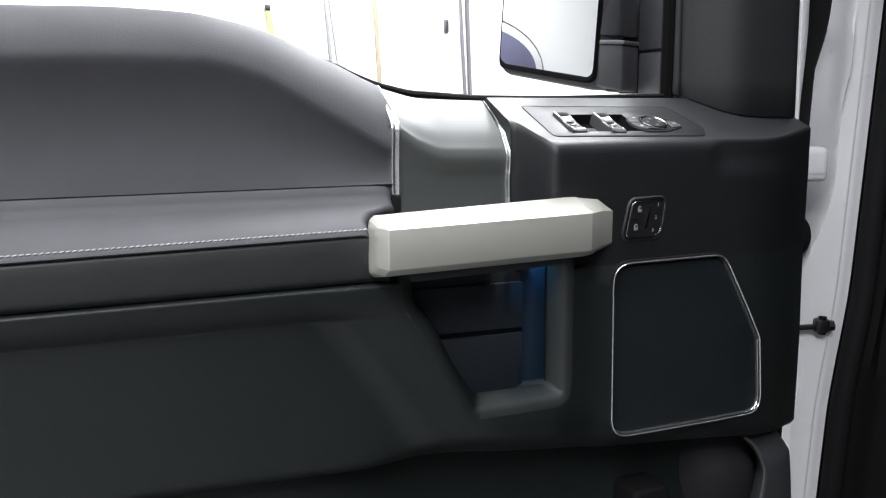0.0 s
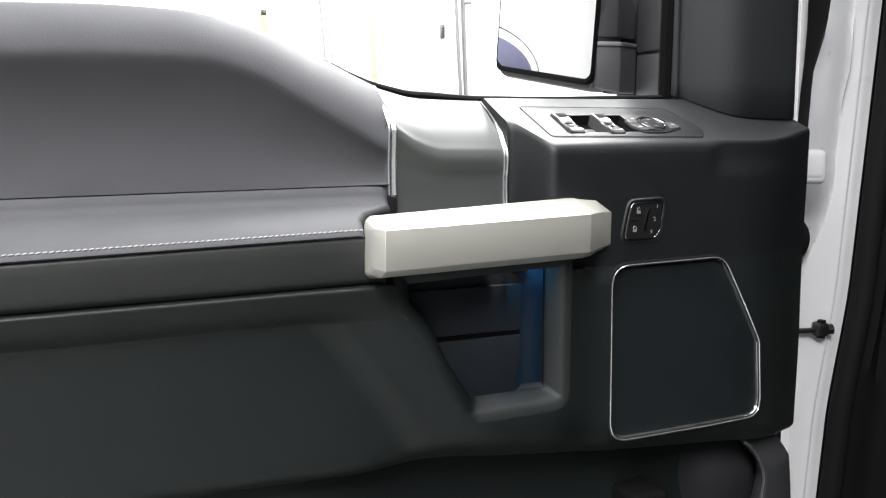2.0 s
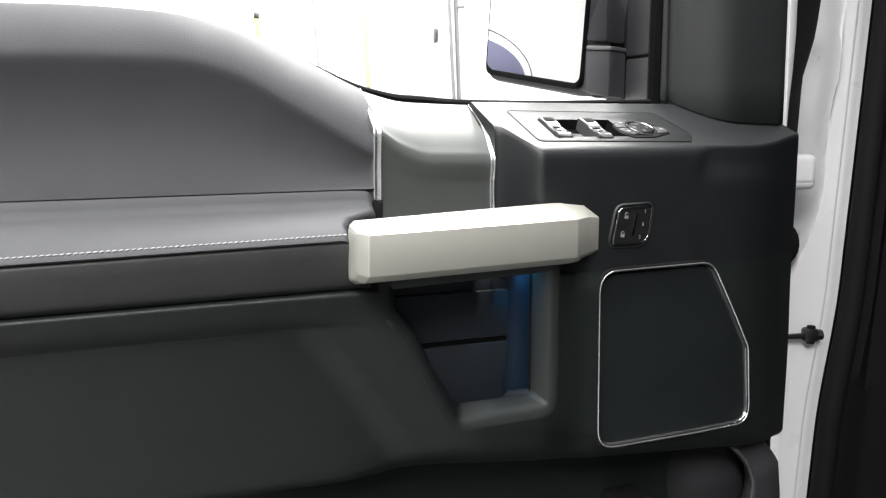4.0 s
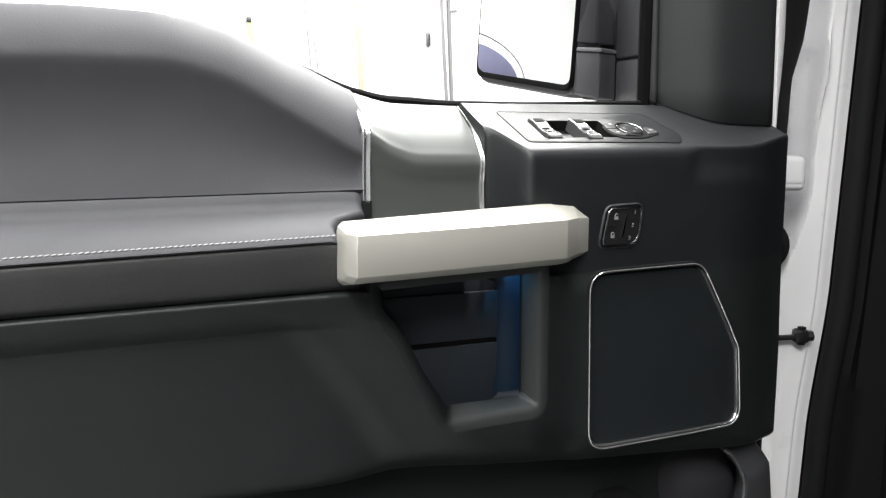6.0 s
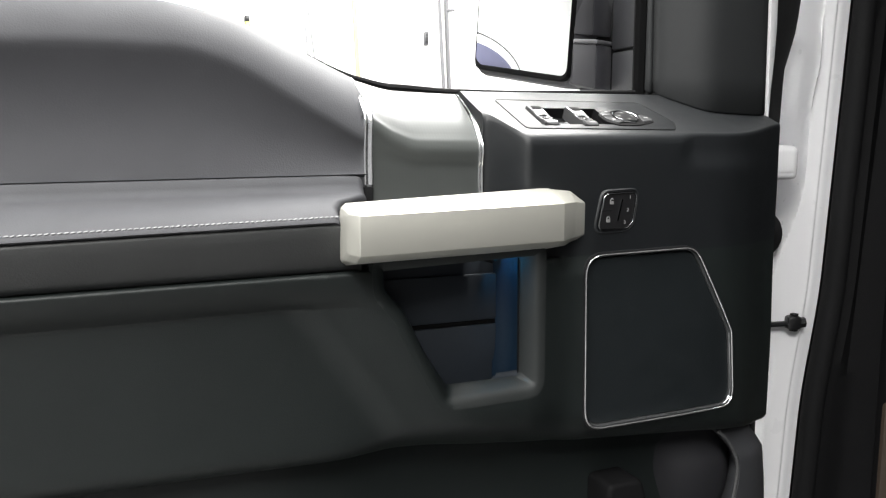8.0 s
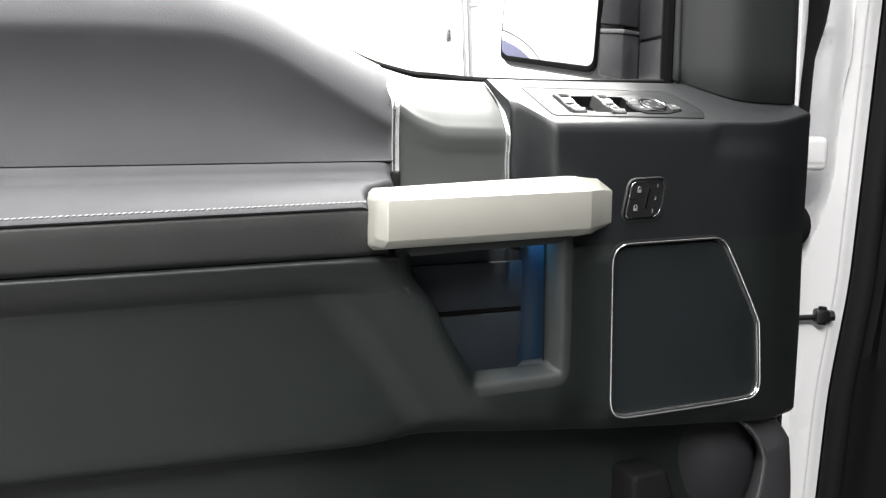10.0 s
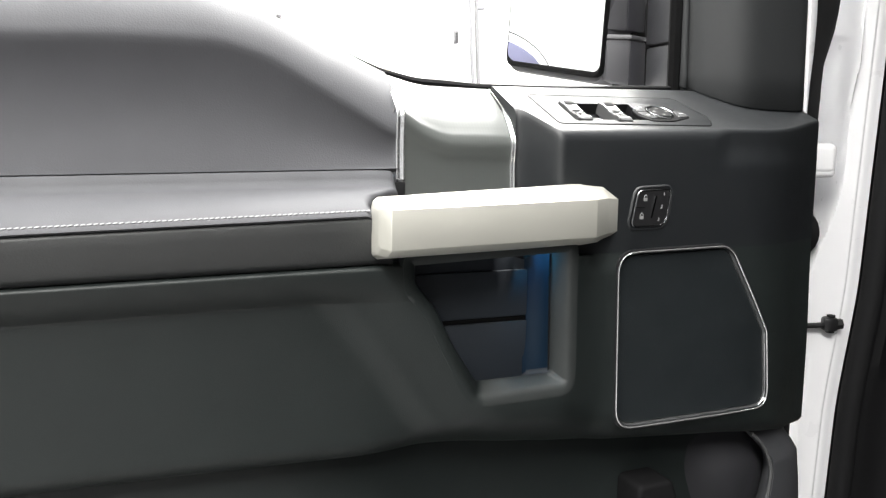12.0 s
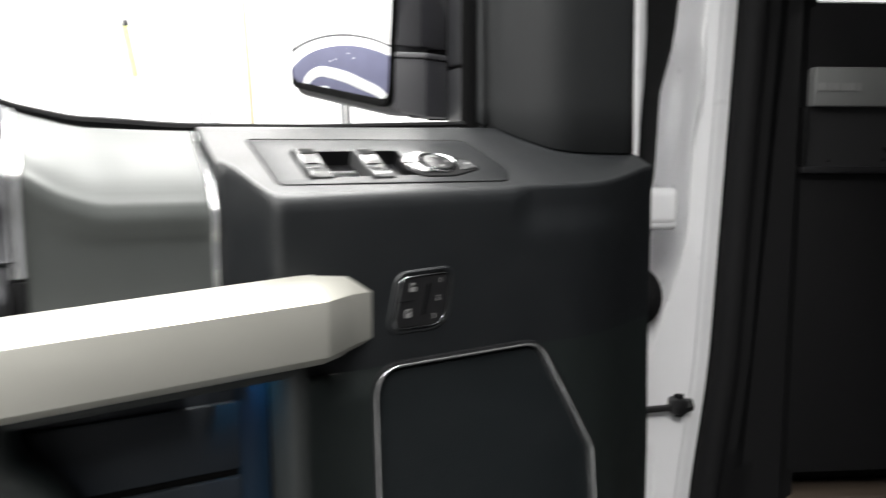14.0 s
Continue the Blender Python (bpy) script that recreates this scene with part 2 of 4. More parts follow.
# ---- the room ----
floor = part("floor", box(-ROOM_W, ROOM_W, ROOM_BACK, WALL_Y, -0.12, 0), CONCRETE)
tagged(floor, "polished grey concrete workshop floor", "floor", kind="structure")
ceiling = part("ceiling", box(-ROOM_W, ROOM_W, ROOM_BACK, WALL_Y, ROOM_H, ROOM_H + 0.12), WALL)
tagged(ceiling, "plain white workshop ceiling", "ceiling", kind="structure")
for nm, b in (("wall_north", (-ROOM_W, ROOM_W, WALL_Y, WALL_Y + 0.15)), ("wall_south", (-ROOM_W, ROOM_W, ROOM_BACK - 0.15, ROOM_BACK)),
              ("wall_west", (-ROOM_W - 0.15, -ROOM_W, ROOM_BACK, WALL_Y)), ("wall_east", (ROOM_W, ROOM_W + 0.15, ROOM_BACK, WALL_Y))):
    w = part(nm, box(*b, 0, ROOM_H), WALL if nm == "wall_north" else WALL_GREY)
    tagged(w, "bright white painted workshop wall" if nm == "wall_north" else "unseen grey closing wall, kept dim to limit bounced light", "wall", kind="structure")


def leaning(x_top, x_low, z_top, z_low, width, depth, y):
    """A slim wall bar, leaned between two places to fit the camera's view."""
    k = (x_low - x_top) / (z_top - z_low)
    rows = []
    for z in (z_top + 0.9, z_low - 0.4):
        x = x_top + k * (z_top - z)
        rows.append([(x - width / 2, y - depth, z), (x + width / 2, y - depth, z), (x + width / 2, y, z), (x - width / 2, y, z)])
    return loft(rows, ring=True, caps=True)


door_b = thing("door_1", "white flush wall door in a slim grey metal frame", "door", kind="structure")
part("door_leaf", box(2.17, 2.96, WALL_Y - 0.03, WALL_Y - 0.002, 0.0, 3.4, 0.004), WALL, door_b)
part("frame_post", leaning(2.952, 3.012, 2.76, 1.86, 0.022, 0.03, WALL_Y - 0.031), WALL_TRIM, door_b)
part("frame_post", leaning(3.032, 3.072, 2.76, 1.86, 0.024, 0.05, WALL_Y - 0.002), WALL_TRIM, door_b)
part("wood_edge", leaning(2.112, 2.152, 2.72, 1.98, 0.034, 0.03, WALL_Y - 0.002), OAK, door_b, "pale wooden door edge")
part("latch", tube([(3.03, WALL_Y - 0.05, 2.770), (3.10, WALL_Y - 0.07, 2.775)], 0.014, 8), WALL_TRIM, door_b)
box_w = thing("wall_switch", "small grey switch box on the white door", "switch")
part("case", box(2.792, 2.832, WALL_Y - 0.065, WALL_Y - 0.031, 2.432, 2.556, 0.003), SIGN_RIM, box_w)
for kz in (2.463, 2.494, 2.526):
    part("key", box(2.802, 2.822, WALL_Y - 0.071, WALL_Y - 0.0652, kz - 0.010, kz + 0.010, 0.002), SMOOTH_BLACK, box_w)
post = thing("door_2", "pale grey metal frame of a second wall door", "door", kind="structure")
part("frame_post", leaning(1.652, 1.692, 2.68, 2.18, 0.024, 0.03, WALL_Y - 0.002), POST, post)
part("frame_post", leaning(1.722, 1.790, 2.68, 2.14, 0.080, 0.02, WALL_Y - 0.002), BAND, post)
tool = thing("wall_tool", "slim yellow-green tool with a dark tip on the wall", "tool")
part("shaft", loft([[(x + a, WALL_Y - 0.004 - b, z) for a, b in ((-0.02, 0), (0.02, 0), (0.02, 0.03), (-0.02, 0.03))] for x, z in ((1.142, 2.545), (1.208, 2.155))], ring=True, caps=True), YELLOW, tool)
part("tip", box(1.118, 1.162, WALL_Y - 0.042, WALL_Y - 0.003, 2.54, 2.59, 0.005), SMOOTH_BLACK, tool)

# ---- the truck door ----
door = thing("pickup_door", "open driver's door of a pickup truck with black trim", "car door", (0, 0, 0))


def belt_z(x):
    return ease([-0.42, -0.2, -0.09, 0.0, 0.05, 0.09, 0.118, 0.144, 0.170, 0.19, 0.223, 0.245, 0.285, 0.36, 0.605, 0.8],
                [1.5285, 1.5335, 1.5355, 1.5388, 1.538, 1.5325, 1.5262, 1.5168, 1.5056, 1.4978, 1.4825, 1.474, 1.466, 1.465, 1.473, 1.478], x)


def fold_z(x):
    return ease([-0.42, -0.09, 0.0, 0.059, 0.106, 0.155, 0.202, 0.227, 0.25], [1.482, 1.486, 1.490, 1.490, 1.480, 1.455, 1.429, 1.415, 1.404], x)


def seam_z(x):
    return 1.379 + 0.018 * (x - 0.229)


# upper pad: a hollowed face below a rounded bolster
rows = []
for x in span(-0.42, 0.2335, 90):
    zi, zt, z0 = fold_z(x), belt_z(x) - 0.003 * S(0.19, 0.06, x), seam_z(x)
    roll = lerp(0.040, 0.063, S(0.05, 0.20, x))
    row = [(x, 0.7040, z0 - 0.035), (x, 0.7036, z0 - 0.0022), (x, 0.7045, z0 - 0.0012), (x, 0.7042, z0 - 0.0002), (x, 0.7014, z0 + 0.0008), (x, 0.7007, z0 + 0.0017)]
    for k in span(0.06, 1, 18):
        row.append((x, 0.7005 + 0.0390 * (1 - 0.25 * S(0.12, 0.23, x)) * k ** 1.15 * (1 - k ** 1.15) + 0.0005 * k, z0 + (zi - z0) * k))
    for k in span(0.04, 1, 16):
        ya, yb = 1 - math.cos(k * math.pi / 2), k ** 1.12
        za, zb = math.sin(k * math.pi / 2), 1 - (1 - k) ** 1.45
        row.append((x, 0.7012 + roll * lerp(ya, yb, 0.42), zi + (zt - zi) * lerp(za, zb, 0.42)))
    row = row[:7] + [(x, (a[1] + 2 * b[1] + c[1]) / 4, (a[2] + 2 * b[2] + c[2]) / 4) for a, b, c in zip(row[6:-1], row[7:], row[8:])] + row[-1:]
    row += [(x, 0.705 + roll, zt - 0.001), (x, 0.708 + roll, zt - 0.006), (x, 0.709 + roll, zt - 0.03)]
    rows.append(row)
rows.append([(x + 0.001, min(0.775, y + 0.0015), z) for x, y, z in rows[-1]])
rows.append([(x, min(0.778, y + 0.02), z) for x, y, z in rows[-1]])
part("upper_pad", facing(loft(rows), (0, -1, 0.3)), LEATHER, door, "charcoal leather upper door pad", sharp=42)

# arm rest: a soft roll, a stitched seam and a plain lower face
ARM = [(0.708, 1.372), (0.7035, 1.3781), (0.7016, 1.3791), (0.6996, 1.3780), (0.6976, 1.3718), (0.6935, 1.3664), (0.6850, 1.3634), (0.6690, 1.3620), (0.6530, 1.3598), (0.6405, 1.3556),
       (0.6308, 1.3492), (0.6264, 1.3446), (0.6254, 1.3424), (0.6294, 1.3404), (0.6280, 1.3393), (0.6272, 1.337), (0.6288, 1.328), (0.6325, 1.315), (0.6360, 1.304), (0.6395, 1.2985), (0.648, 1.297)]


def arm_lift(x, z):
    return (x - 0.19) * (0.018 if z > 1.36 or z < 1.31 else 0.03)


rows = []
for k in span(0, 1, 70):
    row = []
    for y, z in ARM:
        xe = 0.180 + 0.042 * S(0.638, 0.690, y) if z > 1.3398 else 0.200
        x = -0.42 + (xe + 0.42) * k
        row.append((x, y, z + arm_lift(x, z) - (0.0012 * S(0.196, 0.230, x) ** 2 if z > 1.3398 else 0)))
    rows.append(row)
tip = rows[-1]
for a in span(0.25, math.pi / 2, 7):
    rows.append([(x + 0.008 * math.sin(a), y + 0.004 * (1 - math.cos(a)), z - 0.008 * (1 - math.cos(a))) for x, y, z in tip])
rows.append([(x + 0.0085, y + 0.012, z - 0.034) for x, y, z in tip])
arm = part("armrest", facing(loft([r[:14] for r in rows]), (0, -1, 0.5)), LEATHER, door, "charcoal leather armrest roll with a stitched seam", sharp=70)
part("armrest_face", facing(loft([r[13:] for r in rows]), (0, -1, 0)), LEATHER_LOW, door, "lower face of the armrest in darker leather", sharp=70)
st = None
for i in range(76):
    x = -0.138 + 0.0044 * i
    m = pose(x, 0.6284, 1.3468 + arm_lift(x, 1.345), 0, -12, 0)
    if st is None:
        bm = bmesh.new()
        bmesh.ops.create_uvsphere(bm, u_segments=6, v_segments=4, radius=1, matrix=Matrix.Diagonal((0.0022, 0.0010, 0.0008, 1)))
        st = part("stitch", bm, THREAD, arm)
        st.matrix_basis = m
    else:
        twin(st, m)

# moulded lower panel with the pocket and the loudspeaker cut out
POCKET = rounded([(0.2215, 1.302), (0.2235, 1.276), (0.2440, 1.252), (0.2640, 1.212), (0.289, 1.165), (0.391, 1.167), (0.390, 1.308)], [0.004, 0.02, 0.06, 0.06, 0.012, 0.012, 0.006])
POCKET = dense(POCKET, 5)
SPEAKER = rounded([(0.4475, 1.2985), (0.592, 1.3015), (0.6530, 1.201), (0.6630, 1.111), (0.4515, 1.110)], [0.024, 0.028, 0.020, 0.022, 0.025], 7)
SPEAKER = dense(SPEAKER, 3)
LOCK = rounded([(0.4715, 1.3598), (0.5120, 1.3618), (0.5065, 1.3235), (0.4635, 1.3225)], [0.007, 0.006, 0.014, 0.006])


def foot_z(x):
    return ease([-0.42, -0.1, 0.24, 0.47, 0.733, 0.76], [1.124, 1.121, 1.113, 1.092, 1.073, 1.072], x)


def front_y(x, z):
    """Depth of the moulded panel's face."""
    proud = lerp(0.636, 0.650, S(0.375, 0.44, x))
    proud = lerp(proud, 0.6535, S(1.275 - 0.12 * S(0.50, 0.64, x), 1.300, z) * S(0.402, 0.428, x))
    slope = (x - (0.150 + (1.266 - z) * 0.80 - 0.8 * max(0.0, 1.266 - z) ** 2))
    diagonal = 0.30 * S(-0.016, 0.022, slope) + 0.70 * S(0.0, 0.090, slope)
    lift = 0.012 * min(x, 0.2)
    under = min(1.0, max(0.0, (1.2985 + lift - z) / 0.037))
    top = 1 - under ** 1.9
    k = 1 - (1 - diagonal) * (1 - top)
    y = lerp(0.6545, proud, k)
    y += 0.044 * S(0.60, 0.775, x) ** 1.6 - 0.005 * S(0.36, 0.20, x) * top
    y += 0.020 * S(1.158, 1.085, z) * S(0.17, 0.28, x) * S(0.46, 0.36, x)
    return y


def cut_out(c):
    if inside(POCKET_HOLE, c.x, c.z) or inside(SPEAKER_HOLE, c.x, c.z):
        return True
    return False


POCKET_HOLE, SPEAKER_HOLE = inset(POCKET, -0.0025), inset(SPEAKER, 0.004)
rows = []
for x in span(-0.42, 0.7515, 332):
    zb, zt = foot_z(x), 1.2972 + 0.018 * (min(x, 0.2) - 0.19)
    soft = 0.014 + 0.016 * S(0.18, 0.32, x) * S(0.72, 0.60, x) - 0.010 * S(0.62, 0.72, x)
    row = [(x, front_y(x, zb) + 0.05, zb - 0.004), (x, front_y(x, zb) + soft * 1.5, zb - 0.003), (x, front_y(x, zb) + soft * 0.8, zb)]
    for k in span(0.02, 0.985, 84):
        z = lerp(zb, zt, k)
        row.append((x, front_y(x, z) + soft * 0.8 * max(0.0, 1 - (z - zb) / (soft * 1.3)) ** 2, z))
    edge_in = S(0.44, 0.41, x)
    row += [(x, front_y(x, zt) + 0.0012 * edge_in, zt - 0.001), (x, front_y(x, zt) + 0.004 * edge_in, zt)]
    if x < 0.425:
        row.append((x, front_y(x, zt) + 0.03, zt + 0.0))
    else:
        row.append((x, front_y(x, zt), zt + 0.0005))
    rows.append(row)
rows.append([(x + 0.002, y + 0.012, z) for x, y, z in rows[-1]])
rows.append([(x + 0.001, y + 0.05, z) for x, y, z in rows[-1]])
part("lower_panel", facing(loft(rows, skip=cut_out), (0, -1, 0)), PLASTIC_LOW, door, "grained black plastic lower panel", sharp=55)

# pocket
inner = rounded([(0.2315, 1.300), (0.2335, 1.279), (0.2540, 1.254), (0.2740, 1.214), (0.297, 1.178), (0.3775, 1.178), (0.3760, 1.306)], [0.004, 0.02, 0.06, 0.06, 0.008, 0.008, 0.006])
deep = rounded([(0.2255, 1.298), (0.2275, 1.276), (0.2480, 1.250), (0.2680, 1.210), (0.291, 1.169), (0.3570, 1.169), (0.3560, 1.302)], [0.004, 0.02, 0.06, 0.06, 0.008, 0.008, 0.006])
inner, deep = dense(inner, 5), dense(deep, 5)
loops = [[(p.x, front_y(p.x, p.y) + 0.005, p.y) for p in inset(POCKET, -0.0082)], [(p.x, front_y(p.x, p.y) - 0.0004, p.y) for p in inset(POCKET, -0.0065)]]
for d, back in ((-0.003, 0.0), (0.0, 0.0003), (0.002, 0.0010), (0.004, 0.0024), (0.0058, 0.0044)):
    loops.append([(p.x, front_y(p.x, p.y) + back - (0.0004 if d < 0 else 0), p.y) for p in inset(POCKET, d)])
loops += [[(p.x, 0.6515, p.y) for p in inset(inner, -0.0014)], [(p.x, 0.6545, p.y) for p in inset(inner, -0.0003)], [(p.x, 0.6580, p.y) for p in inner]]
def on_left(c):
    return c.x < 0.304 - 0.60 * max(0.0, c.z - 1.178)


bm = loft(loops, ring=True, skip=on_left)
pocket = part("pocket_frame", facing(bm, (0, -1, 0)), POCKET_LIT, door, "bevelled black plastic pocket surround, lightened as if lit", sharp=35)
part("pocket_lip", facing(loft(loops, ring=True, skip=lambda c: not on_left(c)), (0, -1, 0)), PLASTIC_LOW, pocket, sharp=60)
# Unseen lamp, inferred from the blue glow on the pocket side.
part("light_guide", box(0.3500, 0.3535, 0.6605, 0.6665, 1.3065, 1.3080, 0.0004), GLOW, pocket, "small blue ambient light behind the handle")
# Added baffle walls keep the blue light off the pocket back.
part("light_baffle", join(box(0.3460, 0.3620, 0.6560, 0.6710, 1.3083, 1.3130, 0.001), join(box(0.3460, 0.3490, 0.6590, 0.6790, 1.2940, 1.3081, 0.0006), box(0.3491, 0.3600, 0.6690, 0.6720, 1.2940, 1.3081, 0.0006))), RUBBER, pocket)
part("pocket_well", facing(loft([[(p.x, 0.6555, p.y) for p in inner], [(p.x, 0.682, p.y) for p in deep]], ring=True, skip=lambda c: c.x > 0.352 and c.z > 1.180 or c.x > 0.347 and c.z > 1.296), (0, 0, 1)), NAVY, pocket, "dark navy pocket sides")
part("pocket_back", box(0.205, 0.372, 0.680, 0.686, 1.160, 1.306, 0.001), NAVY, pocket)
bm = box(0.205, 0.3605, 0.6735, 0.6805, 1.160, 1.2298, 0.002)
# Foot leaned back so that this tier faces down and turns darker.
for v in bm.verts:
    if v.co.y < 0.677:
        v.co.y += 0.0055 * (1.2298 - v.co.z) / 0.07
part("pocket_step", bm, NAVY, pocket, "raised lower half of the pocket back")
part("pocket_step", box(0.205, 0.3605, 0.6745, 0.6805, 1.2345, 1.2815, 0.002), NAVY, pocket, "middle tier of the pocket back")
# Black strip: the seam, with the upper tier's shadow painted in.
part("pocket_seam_shadow", box(0.205, 0.3605, 0.6762, 0.6790, 1.2290, 1.2345, 0.0008), DEEP_BLACK, pocket)
part("liner_seam", tube([(0.3762, 0.6568, 1.181), (0.3748, 0.6568, 1.302)], 0.0009, 6, up=(0, 1, 0)), RUBBER, pocket)
rows = []
for a in span(0, math.pi / 2, 10):
    x, y = 0.3570 + 0.0194 * math.sin(a), 0.6565 + 0.0200 * math.cos(a)
    rows.append([(x, y, z) for z in span(1.174 + 0.006 * math.sin(a), 1.303, 6)])
part("pocket_liner", facing(loft(rows), (-1, -1, 0)), BLUE, pocket, "pocket side with some blue glow put into its colour", sharp=60)

# switch console
TOP_K = 0.481


def shelf_z(x, y):
    return 1.4155 + TOP_K * (y - 0.652) + 0.018 * (min(x, 0.6) - 0.376) - 0.003 * S(0.60, 0.75, x)


def accent_fold(x):
    return ease([0.23, 0.24, 0.262, 0.29, 0.36], [1.4345, 1.429, 1.4150, 1.4070, 1.4070], x)


def accent_row(x):
    zf, zt = accent_fold(x), belt_z(x) - 0.001
    h = zt - zf
    pts = [(0.6985, 1.285), (0.7000, 1.33), (0.7030, 1.362), (0.7038, lerp(1.362, zf, 0.5)), (0.7024, zf - 0.013), (0.7014, zf - 0.004), (0.7036, zf + 0.0045), (0.7092, zf + 0.21 * h),
           (0.7185, zf + 0.40 * h), (0.733, zf + 0.62 * h), (0.750, zf + 0.84 * h), (0.764, zt), (0.770, zt - 0.004), (0.771, zt - 0.02)]
    return [(x, y, z) for y, z in pts]


def accent_z(y):
    """Height of the accent panel's section where the console meets it."""
    pts = [(q, z) for _, q, z in accent_row(0.3575)[5:12]]
    return ease([p[0] for p in pts], [p[1] for p in pts], y)


WELL = (0.4130, 0.5000, 0.6800, 0.7180)


def well_cut(c):
    return WELL[0] < c.x < WELL[1] and WELL[2] < c.y < WELL[3] and c.z > shelf_z(c.x, c.y) - 0.004


rows = []
for x in sorted(span(0.3572, 0.382, 14) + span(0.386, 0.7515, 112)):
    yf = lerp(front_y(max(x, 0.430), 1.31), 0.702, S(0.385, 0.3585, x))
    step, r = 0.0045 * S(0.566, 0.592, x) * (1 - 0.9 * S(0.62, 0.74, x)), lerp(0.009, 0.0035, S(0.56, 0.60, x))
    row = []
    ze = shelf_z(x, yf + step)
    for k in span(0, 1, 14):
        z = lerp(1.2972, ze - r, k)
        row.append((x, yf + step * S(1.385, 1.405, z), z))
    for a in (0.25, 0.5, 0.75, 1.0):
        g = a * math.pi / 2
        row.append((x, yf + step + r * (1 - math.cos(g)), ze - r + (r + TOP_K * r) * math.sin(g)))
    yf += step + r - 0.009
    y0 = yf + 0.009
    for k in span(0.04, 1, 30):
        y = lerp(y0, 0.760, k)
        row.append((x, y, shelf_z(x, y)))
    row += [(x, 0.764, shelf_z(x, 0.760) - 0.001), (x, 0.766, shelf_z(x, 0.760) - 0.012)]
    rows.append(row)
rows.insert(0, [(x - 0.0003, y, min(z, accent_z(y) - 0.002)) for x, y, z in rows[0]])
rows.append([(x + 0.0008, y + 0.0025, z - 0.0006) for x, y, z in rows[-1]])
rows.append([(x + 0.001, y + 0.05, z - 0.002) for x, y, z in rows[-1]])
console = part("switch_console", facing(loft(rows, skip=well_cut), (0, -1, 0.6)), PLASTIC, door, "grained black plastic switch console", sharp=55)

A = math.atan(TOP_K)
CX, CY = 0.48, 0.700
TOPM = Matrix.Translation((CX, CY, shelf_z(CX, CY))) @ Matrix.Rotation(A, 4, "X") @ Matrix.Rotation(-0.018, 4, "Y")


def on_top(u, v, h):
    return TOPM @ Vector((u, v, h))


def top_uv(x, y):
    return (x - CX, (y - CY) / math.cos(A))


PLATE = rounded([top_uv(0.388, 0.738), top_uv(0.391, 0.672), top_uv(0.571, 0.668), top_uv(0.583, 0.684), top_uv(0.571, 0.735)], [0.004, 0.006, 0.008, 0.02, 0.012])
hole = [Vector(top_uv(*p)) for p in ((WELL[0], WELL[2]), (WELL[1], WELL[2]), (WELL[1], WELL[3]), (WELL[0], WELL[3]))]
# a thin plate round the switch well; a black bead draws its rim groove
bm = plate(PLATE, [(0, -0.0012), (0, 0.0003), (0.0006, 0.0006)], on_top, caps=False)
edge = inset(PLATE, 0.0006)
from mathutils.geometry import tessellate_polygon
pts = [Vector((p.x, p.y, 0)) for p in edge] + [Vector((p.x, p.y, 0)) for p in hole]
tris = tessellate_polygon([pts[:len(edge)], pts[len(edge):]])
vs = [bm.verts.new(on_top(p.x, p.y, 0.0006)) for p in pts]
for t in tris:
    bm.faces.new([vs[i] for i in t])
bmesh.ops.remove_doubles(bm, verts=bm.verts, dist=0.00002)
bmesh.ops.recalc_face_normals(bm, faces=bm.faces)
switch_plate = part("switch_plate", facing(bm, (0, -0.4, 1)), PLASTIC, door, "black switch plate")
groove = [on_top(p.x, p.y, 0.0003) for p in inset(PLATE, -0.0003)]
part("plate_groove_line", tube(groove + groove[:1], 0.0006, 5, up=(0, -0.4, 1), caps=False), RUBBER, switch_plate)
part("switch_well", facing(loft([[on_top(p.x, p.y, 0.0006) for p in hole], [on_top(p.x, p.y, -0.011) for p in hole], [on_top(p.x * 0.6, p.y * 0.6, -0.012) for p in hole]], ring=True), (0, 0, 1)), SMOOTH_BLACK, switch_plate)


def rocker(u, v):
    """A window switch: a low paddle with a ridge along its hinge side, a finger hollow and a rounded front lip."""
    w, l = 0.0088, 0.0228
    prof = [(-l, -0.010), (-l, 0.0004), (-l * 0.97, 0.0022), (-l * 0.86, 0.0034), (-l * 0.66, 0.0034), (-l * 0.5, 0.0022), (-l * 0.1, 0.0016), (l * 0.05, 0.0014), (l * 0.12, 0.0021), (l * 0.5, 0.0026), (l * 0.95, 0.0026), (l, 0.0016), (l, -0.010)]
    cols = []
    for du, dz in ((-1, 0.0002), (-0.93, 0.0012), (-0.80, 0.0013), (-0.68, 0.0), (0.0, -0.0004), (0.84, 0), (1, -0.0012)):
        cols.append([on_top(u + du * w, v + a, h + (dz if h > 0 else 0)) for a, h in prof])
    ob = part("window_switch", loft(cols, caps=True), SWITCH, door, "black rocker window switch", sharp=30)
    for a, b, top, wide in ((-0.0085, -0.0055, 0.0028, 0.0026), (-0.0010, 0.0002, 0.0028, 0.0050)):
        part("mark", plate(rounded([(u - wide, v + a), (u + wide, v + a), (u + wide, v + b), (u - wide, v + b)], 0.0008, 3), [(0, 0.0005), (0, top - 0.0006), (0.0003, top - 0.0004)], on_top), SMOOTH_BLACK, ob, "dark window mark")
    # Raised black pad stands in for the dark recess.
    part("slot", plate(rounded([(u - 0.0050, v + l * 0.62), (u + 0.0070, v + l * 0.62), (u + 0.0070, v + l * 0.97), (u - 0.0050, v + l * 0.97)], 0.001, 3), [(0, 0.0005), (0, 0.0029), (0.0003, 0.0031)], on_top), RUBBER, ob, "black pad drawn as the dark recess at the switch end")


ru, rv = top_uv(0.4240, 0.6985)
rocker(ru, rv)
ru, rv = top_uv(0.4705, 0.6965)
rocker(ru, rv)


